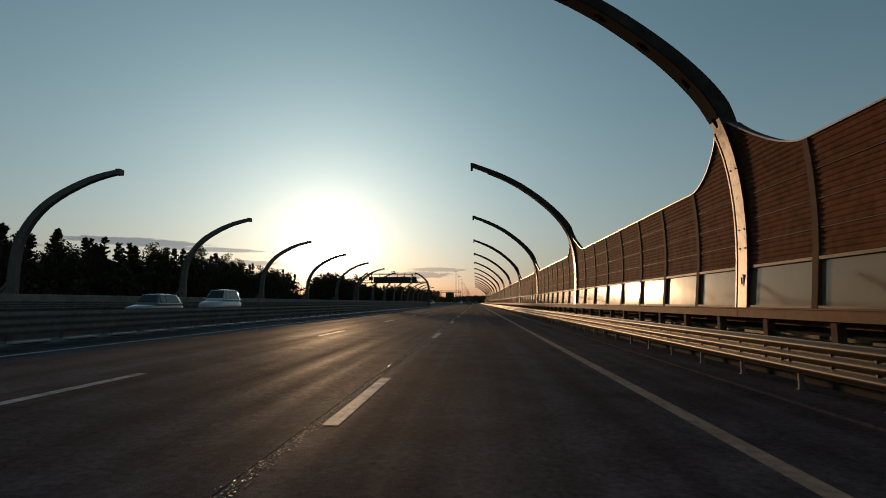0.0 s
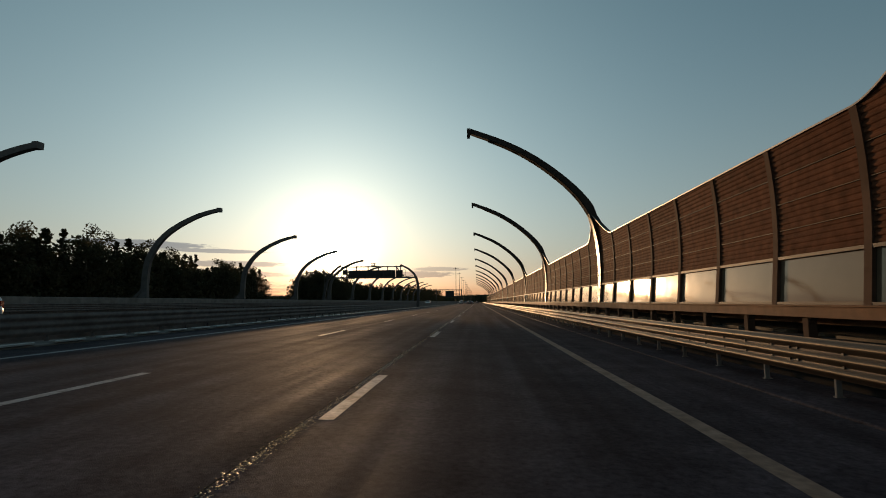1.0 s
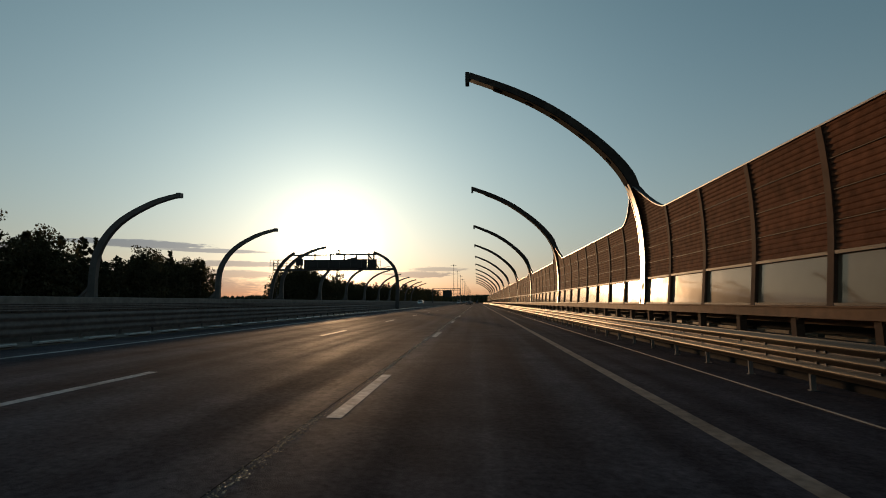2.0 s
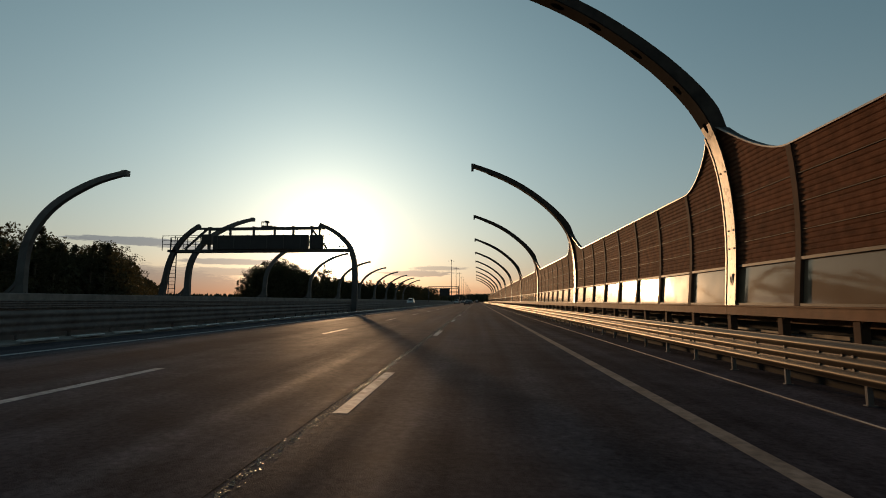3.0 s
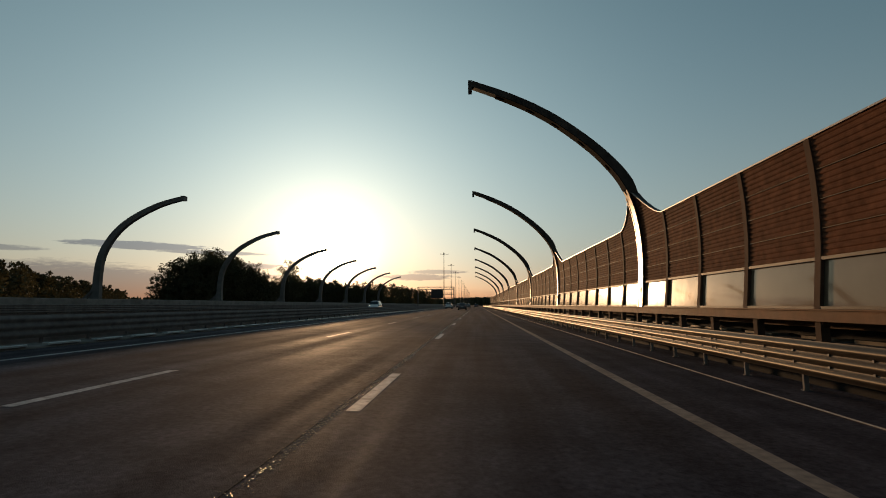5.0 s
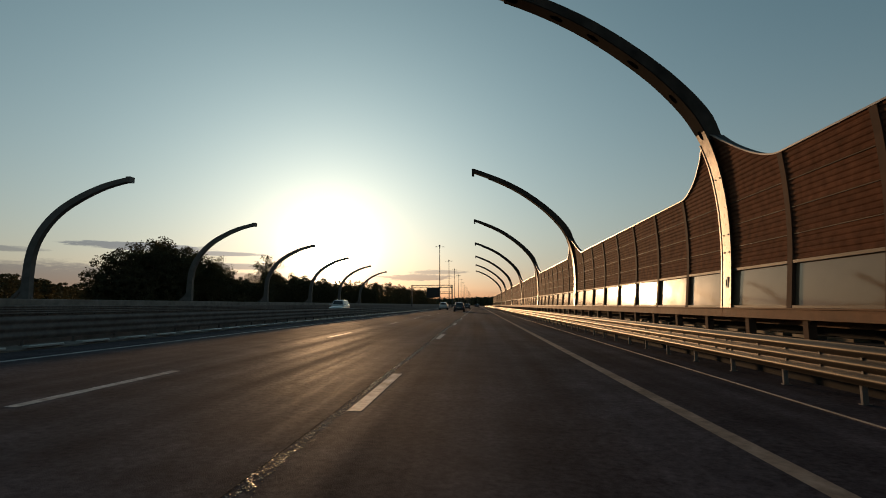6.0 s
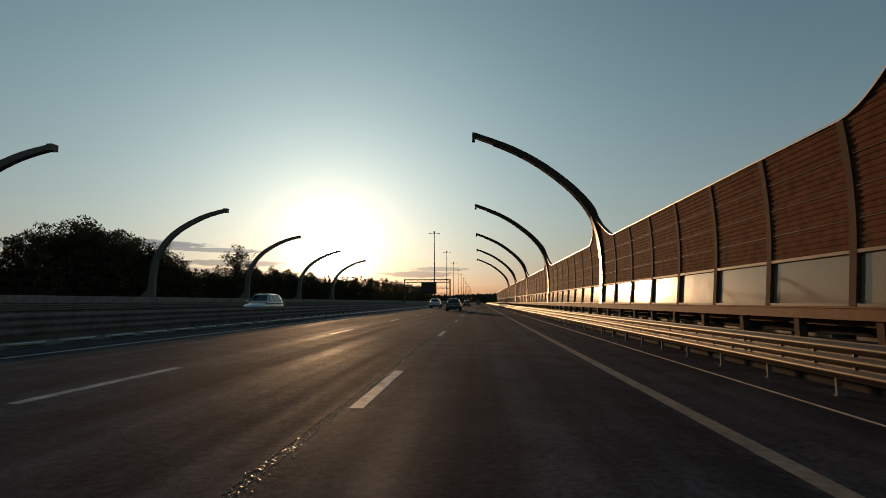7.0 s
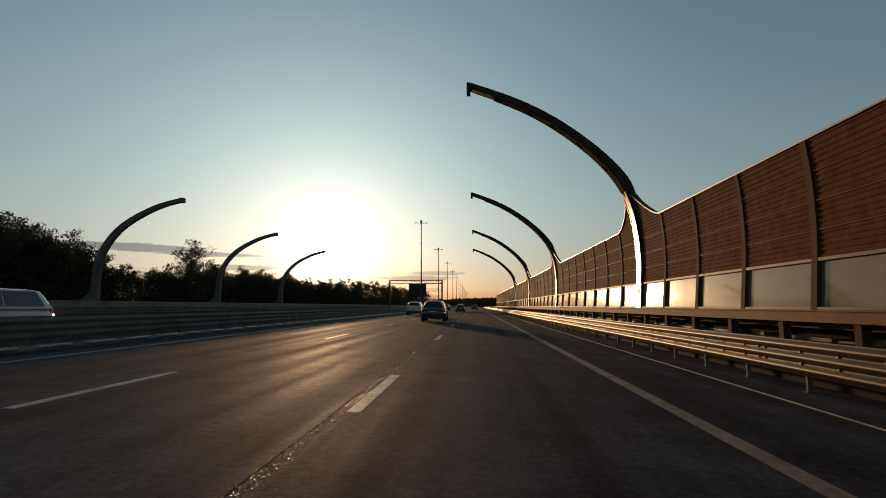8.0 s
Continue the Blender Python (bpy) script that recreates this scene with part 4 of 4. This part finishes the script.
def build_tree(kind, height, seed):
    rng = random.Random(seed)
    t = empty("tree")
    trunk, crown = Soup(), Soup()
    lean = Vector((rng.uniform(-.04, .04), rng.uniform(-.04, .04), 1))
    n = 7
    pts = [lean * (height * 0.93 * k / n) + Vector((rng.uniform(-.12, .12), rng.uniform(-.12, .12), 0)) * (k > 0) for k in range(n + 1)]
    trunk.tube(pts, [height * 0.016 * (1 - 0.88 * k / n) + 0.015 for k in range(n + 1)], 7)

    def on(f):
        i = min(n - 1, int(f * n))
        return pts[i].lerp(pts[i + 1], f * n - i)
    if kind == "pine":
        levels = 11
        for k in range(levels):
            f0 = 0.28 + 0.70 * k / (levels - 1)
            for j in range(7):
                f = min(0.985, max(0.2, f0 + rng.uniform(-0.045, 0.045)))
                reach = height * (0.215 * (1 - f) + 0.014) * rng.uniform(0.5, 1.35)
                if rng.random() < 0.2:
                    continue
                an = rng.uniform(0, 6.28)
                base = on(min(f, 0.999))
                tip = base + Vector((math.cos(an) * reach, math.sin(an) * reach, reach * rng.uniform(0.05, 0.75)))
                trunk.tube([base, base.lerp(tip, 0.5) - Vector((0, 0, 0.05)), tip], [0.05, 0.035, 0.012], 4, False)
                for u in (0.45, 0.75, 1.0):
                    leaf_clump(crown, base.lerp(tip, u) + Vector((0, 0, 0.1 * u)), 0.12 + 0.09 * reach, rng, 16, 0.7, (0.05, 0.19))
        leaf_clump(crown, on(0.97), 0.22, rng, 30, 2.6, (0.06, 0.2))
    else:
        limbs = 15
        for k in range(limbs):
            f = 0.22 + 0.72 * (k / (limbs - 1))
            an = k * 2.4 + rng.uniform(-.4, .4)
            reach = height * 0.27 * (1 - ((f - 0.5) / 0.62) ** 2) * rng.uniform(0.75, 1.2)
            base = on(min(f * 0.9, 0.999))
            tip = base + Vector((math.cos(an) * reach, math.sin(an) * reach, reach * rng.uniform(0.35, 0.8)))
            mid = base.lerp(tip, 0.5) + Vector((0, 0, -0.08 * reach))
            trunk.tube([base, mid, tip], [0.07, 0.05, 0.015], 5, False)
            for u in (0.45, 0.75, 1.02):
                c = base.lerp(tip, u) + Vector((rng.gauss(0, .25), rng.gauss(0, .25), rng.gauss(0, .25)))
                leaf_clump(crown, c, height * rng.uniform(0.06, 0.11), rng, 75, 0.8, (0.08, 0.20))
        for k in range(5):
            c = on(0.98) + Vector((rng.gauss(0, .5), rng.gauss(0, .5), rng.uniform(-.4, .5)))
            leaf_clump(crown, c, height * 0.06, rng, 45, 1.0, (0.07, 0.18))
    part("trunk", trunk, BARK, t)
    part("crown", crown, NEEDLE if kind == "pine" else LEAF, t)
    return t


TREE_LABELS = {"pine": "dark green pine with ragged top in a roadside wood", "leafy": "dense dark broad-leaved tree at the wood's edge"}
models = []
for kind, h, seed in (("pine", 11, 1), ("pine", 10, 2), ("pine", 12, 3), ("leafy", 11, 4), ("leafy", 10, 5), ("leafy", 12, 6)):
    tr = build_tree(kind, h, seed)
    tagged(tr, TREE_LABELS[kind], "tree", "trees of the roadside wood")
    models.append((kind, h, tr))
placed = set()


def plant(i, x, y, h):
    kind, mh, tr = models[i]
    k = h / mh
    z = ground_z(x, y) - 0.05
    m = pose(x, y, z, 0, 0, rng.uniform(0, 360))
    if i not in placed:
        placed.add(i)
        tr.matrix_basis = m @ Matrix.Scale(k, 4)
        return
    old = tr.scale.copy()
    tr.scale = (k, k, k)
    copy_thing(tr, m)
    tr.scale = old


rng = random.Random(11)


def wood(line, depth, step, heights, kinds, rows=3):
    """Trees along a line of the plan, in rows behind it."""
    for (x0, y0), (x1, y1) in zip(line, line[1:]):
        d = Vector((x1 - x0, y1 - y0))
        side = Vector((-d.y, d.x)).normalized()
        n = max(1, int(d.length / step))
        for r in range(rows):
            for k in range(n):
                u = (k + rng.uniform(0, 1)) / n
                q = Vector((x0, y0)) + d * u + side * (r * depth / rows + rng.uniform(0, depth / rows))
                plant(rng.choice(kinds), q.x, q.y, rng.uniform(*heights))


wood([(-46, 6), (-46, 68), (-47.5, 100)], 8, 2.05, (10.1, 12.5), (0, 1, 2, 1, 0, 4), 2)
wood([(-47.5, 100), (-49, 128)], 8, 2.05, (9.4, 11.6), (0, 1, 2, 1, 4), 2)
wood([(-49, 128), (-67, 151), (-95, 194)], 10, 3.8, (10.5, 13.0), (3, 4, 5, 0), 2)
wood([(-68, 238), (-67, 262)], 14, 3.4, (15.5, 19.0), (3, 4, 5), 3)
wood([(-67, 262), (-67, 274)], 12, 3.4, (12.5, 16.0), (3, 4, 5), 2)
wood([(-82, 300), (-80, 334)], 12, 4.6, (11.5, 14.0), (3, 4, 5), 2)
wood([(-80, 334), (-77, 400), (-72, 490)], 14, 5.2, (15.0, 18.2), (3, 4, 5, 2), 2)
plant(5, -78, 316, 22.0)
plant(3, -78.6, 316.4, 17.0)


for x, y, h in ((9.5, 322, 7.2), (11.5, 330, 8.0), (10.0, 338, 7.0), (13.5, 344, 8.4)):
    plant(4, x, y, h)


# thickets and undergrowth close the woods below the crowns
def thicket(line, depth, count, h, seed):
    r = random.Random(seed)
    s = Soup()
    segs = list(zip(line, line[1:]))
    lens = [math.dist(a, b) for a, b in segs]
    for _ in range(count):
        (x0, y0), (x1, y1) = r.choices(segs, lens)[0]
        u = r.random()
        d = Vector((x1 - x0, y1 - y0))
        side = Vector((-d.y, d.x)).normalized()
        q = Vector((x0, y0)) + d * u + side * r.uniform(0, depth)
        hh = h * r.uniform(0.62, 1.0)
        for k in range(5):
            c = Vector((q.x + r.gauss(0, 0.3), q.y + r.gauss(0, 0.3), ground_z(q.x, q.y) + hh * (0.08 + 0.21 * k)))
            leaf_clump(s, c, 1.0 * (1.25 - 0.2 * k), r, 22, 1.0, (0.14, 0.36))
    return s


for line, dep, cnt, h, sd in (([(-45, 6), (-45, 68), (-46.5, 100)], 14, 1200, 9.0, 21), ([(-46.5, 100), (-48, 128)], 14, 220, 7.6, 26), ([(-48, 128), (-95, 194)], 14, 260, 9.0, 22),
                              ([(-68, 232), (-65, 262), (-66, 275)], 18, 700, 11.5, 23), ([(-80, 320), (-76, 400), (-70, 490)], 18, 1000, 14.0, 24),
                              ([(-110, 300), (-84, 318)], 10, 60, 6.0, 25)):
    tagged(part("undergrowth", thicket(line, dep, cnt, h, sd), LEAF), "dense dark undergrowth filling the wood's edge", "undergrowth", kind="stuff")


def far_trees(line, depth, count, heights, seed):
    """Far trees joined into one mass: crowns of leaf clumps over short trunks."""
    r = random.Random(seed)
    s = Soup()
    segs = list(zip(line, line[1:]))
    lens = [math.dist(a, b) for a, b in segs]
    for _ in range(count):
        (x0, y0), (x1, y1) = r.choices(segs, lens)[0]
        d = Vector((x1 - x0, y1 - y0))
        q = Vector((x0, y0)) + d * r.random() + Vector((-d.y, d.x)).normalized() * r.uniform(0, depth)
        h = r.uniform(*heights)
        for k in range(9):
            f = k / 8
            w = h * 0.2 * (1.1 - abs(f - 0.4) * 1.25)
            c = Vector((q.x + r.gauss(0, w * 0.4), q.y + r.gauss(0, w * 0.4), -1.5 + h * (0.08 + 0.86 * f)))
            leaf_clump(s, c, max(0.5, w), r, 26, 0.8, (0.3, 0.75))
    return s


for line, dep, cnt, hs, sd in (([(-95, 194), (-158, 295), (-284, 506)], 22, 300, (12.5, 15.5), 41), ([(-72, 490), (-66, 640), (-56, 820)], 20, 190, (18, 22), 42)):
    tagged(part("far_trees", far_trees(line, dep, cnt, hs, sd), LEAF), "far dark trees merging into one wooded mass", "wood", kind="stuff")


# distant woods round the horizon
def ridge(a0, a1, dist, h, seed, steps=700):
    r = random.Random(seed)
    s = Soup()
    for k in range(steps):
        a = radians(a0 + (a1 - a0) * (k + r.random()) / steps)
        d = dist * r.uniform(0.94, 1.06)
        q = Vector((math.sin(a) * d, math.cos(a) * d, -1.5))
        hh = h * r.uniform(0.86, 1.0) * (0.9 + 0.2 * noise.noise((a * 9, 0, seed)))
        wd = dist * radians(abs(a1 - a0)) / steps * 2.2
        rings = []
        for f, w in ((0, 1.0), (0.45, 1.05), (0.8, 0.75), (1.0, 0.18)):
            rings.append([q + Vector((math.cos(u) * wd * w * r.uniform(.8, 1.2), math.sin(u) * wd * w * r.uniform(.8, 1.2), hh * f)) for u in [j * math.pi / 3 for j in range(6)]])
        s.rings(rings, True)
    return s


for a0, a1, dist, h, sd in ((-75, -20, 900, 16, 31), (-24, 24, 1300, 24, 32), (18, 120, 1000, 16, 33), (120, 285, 900, 16, 34)):
    tagged(part("distant_wood", ridge(a0, a1, dist, h, sd), LEAF), "distant dark wood along the horizon", "wood", kind="stuff")


# ---- vehicles ----
def loft(stations):
    """Closed hull through cross sections (y, [(half width, z), ...])."""
    s = Soup()
    rs = []
    for y, sec in stations:
        right = [(w, y, z) for w, z in sec]
        leftside = [(-w, y, z) for w, z in reversed(sec)]
        rs.append(right + leftside)
    return s.rings(rs, True)


def ring_section(y, half_w, z0, z1, power=3.2, n=9):
    """Half of a rounded cross section, from the sill up over the shoulder."""
    out = []
    for k in range(n):
        u = -math.pi / 2 + math.pi * k / (n - 1)
        w = half_w * abs(math.cos(u)) ** (2 / power)
        z = (z0 + z1) / 2 + (z1 - z0) / 2 * math.copysign(abs(math.sin(u)) ** (2 / power), math.sin(u))
        out.append((max(w, 0.02), z))
    return (y, out)


def build_car(paint, label, at, turn, suv=True, length=4.5, width=1.84, height=1.6):
    c = empty("car", at, label=label, category="car")
    c.rotation_euler = (0, 0, radians(turn))
    L2, W = length / 2, width / 2
    belt = height * 0.60
    base = 0.22
    back = belt + 0.02 if suv else belt - 0.02
    # nose towards +y
    body = loft([ring_section(-L2, W * .84, base + .16, back - .16), ring_section(-L2 + .06, W * .92, base + .06, back - .06),
                 ring_section(-L2 + .22, W * .97, base + .01, back), ring_section(-L2 + .9, W, base, belt + .02), ring_section(0, W, base, belt + .02),
                 ring_section(L2 - 1.35, W, base, belt), ring_section(L2 - .75, W * .97, base, belt - .07), ring_section(L2 - .3, W * .92, base + .02, belt - .17),
                 ring_section(L2 - .08, W * .82, base + .08, belt - .28), ring_section(L2, W * .7, base + .16, belt - .36)])
    part("body", body, paint, c, smooth=True)
    ry = [-L2 + (.14 if suv else .62), -L2 + (.55 if suv else 1.15), -L2 + (1.0 if suv else 1.6)]
    low, fy, ty = belt - .06, L2 - 1.28, .42
    def cab(y, w0, w1, top):
        return (y, [(W * w0, low), (W * (w0 + w1) / 2 + .01, (low + top) / 2), (W * w1, top - .10), (W * w1 - .05, top - .035), (W * w1 - .22, top)])
    shell = loft([cab(ry[0], .88, .84, low + .16), cab((ry[0] + ry[1]) / 2, .90, .75, (low + height) / 2 + .1), cab(ry[1], .91, .67, height - .04), cab(ry[2], .92, .69, height),
                  cab(0, .92, .69, height), cab(ty, .92, .68, height - .04), cab((fy + ty) / 2, .91, .79, (low + height) / 2 + .06), cab(fy, .89, .85, low + .13)])
    part("cabin", shell, paint, c, smooth=True)
    def pane(name, quad, out):
        s = Soup()
        o = Vector(out)
        q = [Vector(v) for v in quad]
        s.rings([[v for v in q], [v + o * 0.03 for v in q]], True)
        return part(name, s, CARGLASS, c)
    top, mid = height - .10, low + .10
    rm = [((ry[0] * (1 - f) + ry[1] * f), f) for f in (.22, .92)]
    zr = lambda f: low + .14 + (height - .06 - low - .14) * f
    d = Vector((0, -1, .55)).normalized()
    pane("rear_window", [(-W * .74, rm[0][0] - .03, zr(.24)), (W * .74, rm[0][0] - .03, zr(.24)), (W * .57, rm[1][0] - .03, zr(.86)), (-W * .57, rm[1][0] - .03, zr(.86))], d)
    fm = [fy * (1 - f) + ty * f for f in (.12, .93)]
    d = Vector((0, .7, .9)).normalized()
    pane("windscreen", [(-W * .76, fm[0] + .02, zr(.08)), (W * .76, fm[0] + .02, zr(.08)), (W * .58, fm[1] + .02, zr(.90)), (-W * .58, fm[1] + .02, zr(.90))], d)
    for sx in (-1, 1):
        for y0, y1, t0, t1 in ((ry[0] + .42, -.12, ry[1] + .28, -.10), (-.02, fy - .32, -.02, ty + .02)):
            pane("side_window", [(sx * W * .895, y0, mid), (sx * W * .895, y1, mid), (sx * W * .705, t1, top), (sx * W * .705, t0, top)], (sx * .95, 0, .25))
        s = Soup()
        s.rings([[(sx * W * a, -L2 + b, z) for a, b in ((.62, -.012), (.90, .05), (.94, .26), (.86, .26), (.80, .08), (.62, .05))] for z in (.78, back - .09)], True)
        part("tail_light", s, REDLAMP, c)
        s = Soup()
        s.rings([[(sx * W * a, L2 - b, z) for a, b in ((.50, -.005), (.74, .06), (.88, .26), (.80, .3), (.50, .1))] for z in (.60, .73)], True)
        part("headlight", s, CLEARLAMP, c)
        s = Soup()
        s.box(sx * (W + .10) - .1, sx * (W + .10) + .1, L2 - 1.52, L2 - 1.40, belt + .02, belt + .17, .03)
        part("mirror", s, paint, c)
        for y in (-L2 + .85, L2 - .9):
            s = Soup()
            x0, x1 = sorted((sx * (W - .22), sx * (W + .012)))
            ang = [2 * math.pi * k / 20 for k in range(20)]
            s.rings([[(x, y + q * math.cos(u), .335 + q * math.sin(u)) for u in ang] for x, q in ((x0, .30), (x0 + .02, .335), (x1 - .02, .335), (x1, .30))], True)
            wh = part("wheel", s, RUBBER, c, smooth=True)
            s = Soup()
            xo = x1 if sx > 0 else x0
            s.rings([[(xo + sx * e, y + q * math.cos(u), .335 + q * math.sin(u)) for u in ang] for e, q in ((0.0, .22), (.012, .2), (.004, .06))], True)
            part("rim", s, GALV, wh)
    s = Soup()
    s.box(-W * .86, W * .86, -L2 - .035, -L2 + .14, .34, .52, .04)
    part("rear_bumper", s, DARKPLASTIC if suv else paint, c)
    s = Soup()
    s.box(-W * .78, W * .78, L2 - .2, L2 + .02, .3, .46, .04)
    part("front_bumper", s, DARKPLASTIC if suv else paint, c)
    s = Soup()
    s.box(-.26, .26, -L2 - .05, -L2 - .005, .70, .81)
    part("number_plate", s, KERB_WHITE, c)
    return c


build_car(WHITECAR, "white sport utility car driving ahead in the fast lane", (-7.3, 242.0, road_z(-7.3)), 0, True, 4.5, 1.82, 1.6)
build_car(DARKCAR, "dark estate car driving ahead in the middle lane", (-3.15, 219.3, road_z(-3.15)), 0, True, 4.4, 1.8, 1.55)
build_car(SILVERCAR, "silver sport utility car coming the other way", (-22.5, 23.3, road_z(-22.5)), 180, True, 4.4, 1.8, 1.66)
build_car(WHITECAR, "tall white van coming the other way", (-22.5, 32.5, road_z(-22.5)), 180, True, 4.6, 1.9, 2.2)
build_car(WHITECAR, "pale estate car coming the other way beyond the median", (-18.0, 197.6, road_z(-18.0)), 180, True, 4.7, 1.84, 1.76)
build_car(DARKCAR, "small dark car far ahead", (-2.95, 280.0, road_z(-2.95)), 0, False, 4.3, 1.76, 1.48)
build_car(SILVERCAR, "silver car far ahead", (-6.8, 300.0, road_z(-6.8)), 0, True, 4.3, 1.76, 1.55)
build_car(DARKCAR, "dark car far ahead in the outer lane", (-0.2, 335.0, road_z(-0.2)), 0, True, 4.5, 1.8, 1.6)
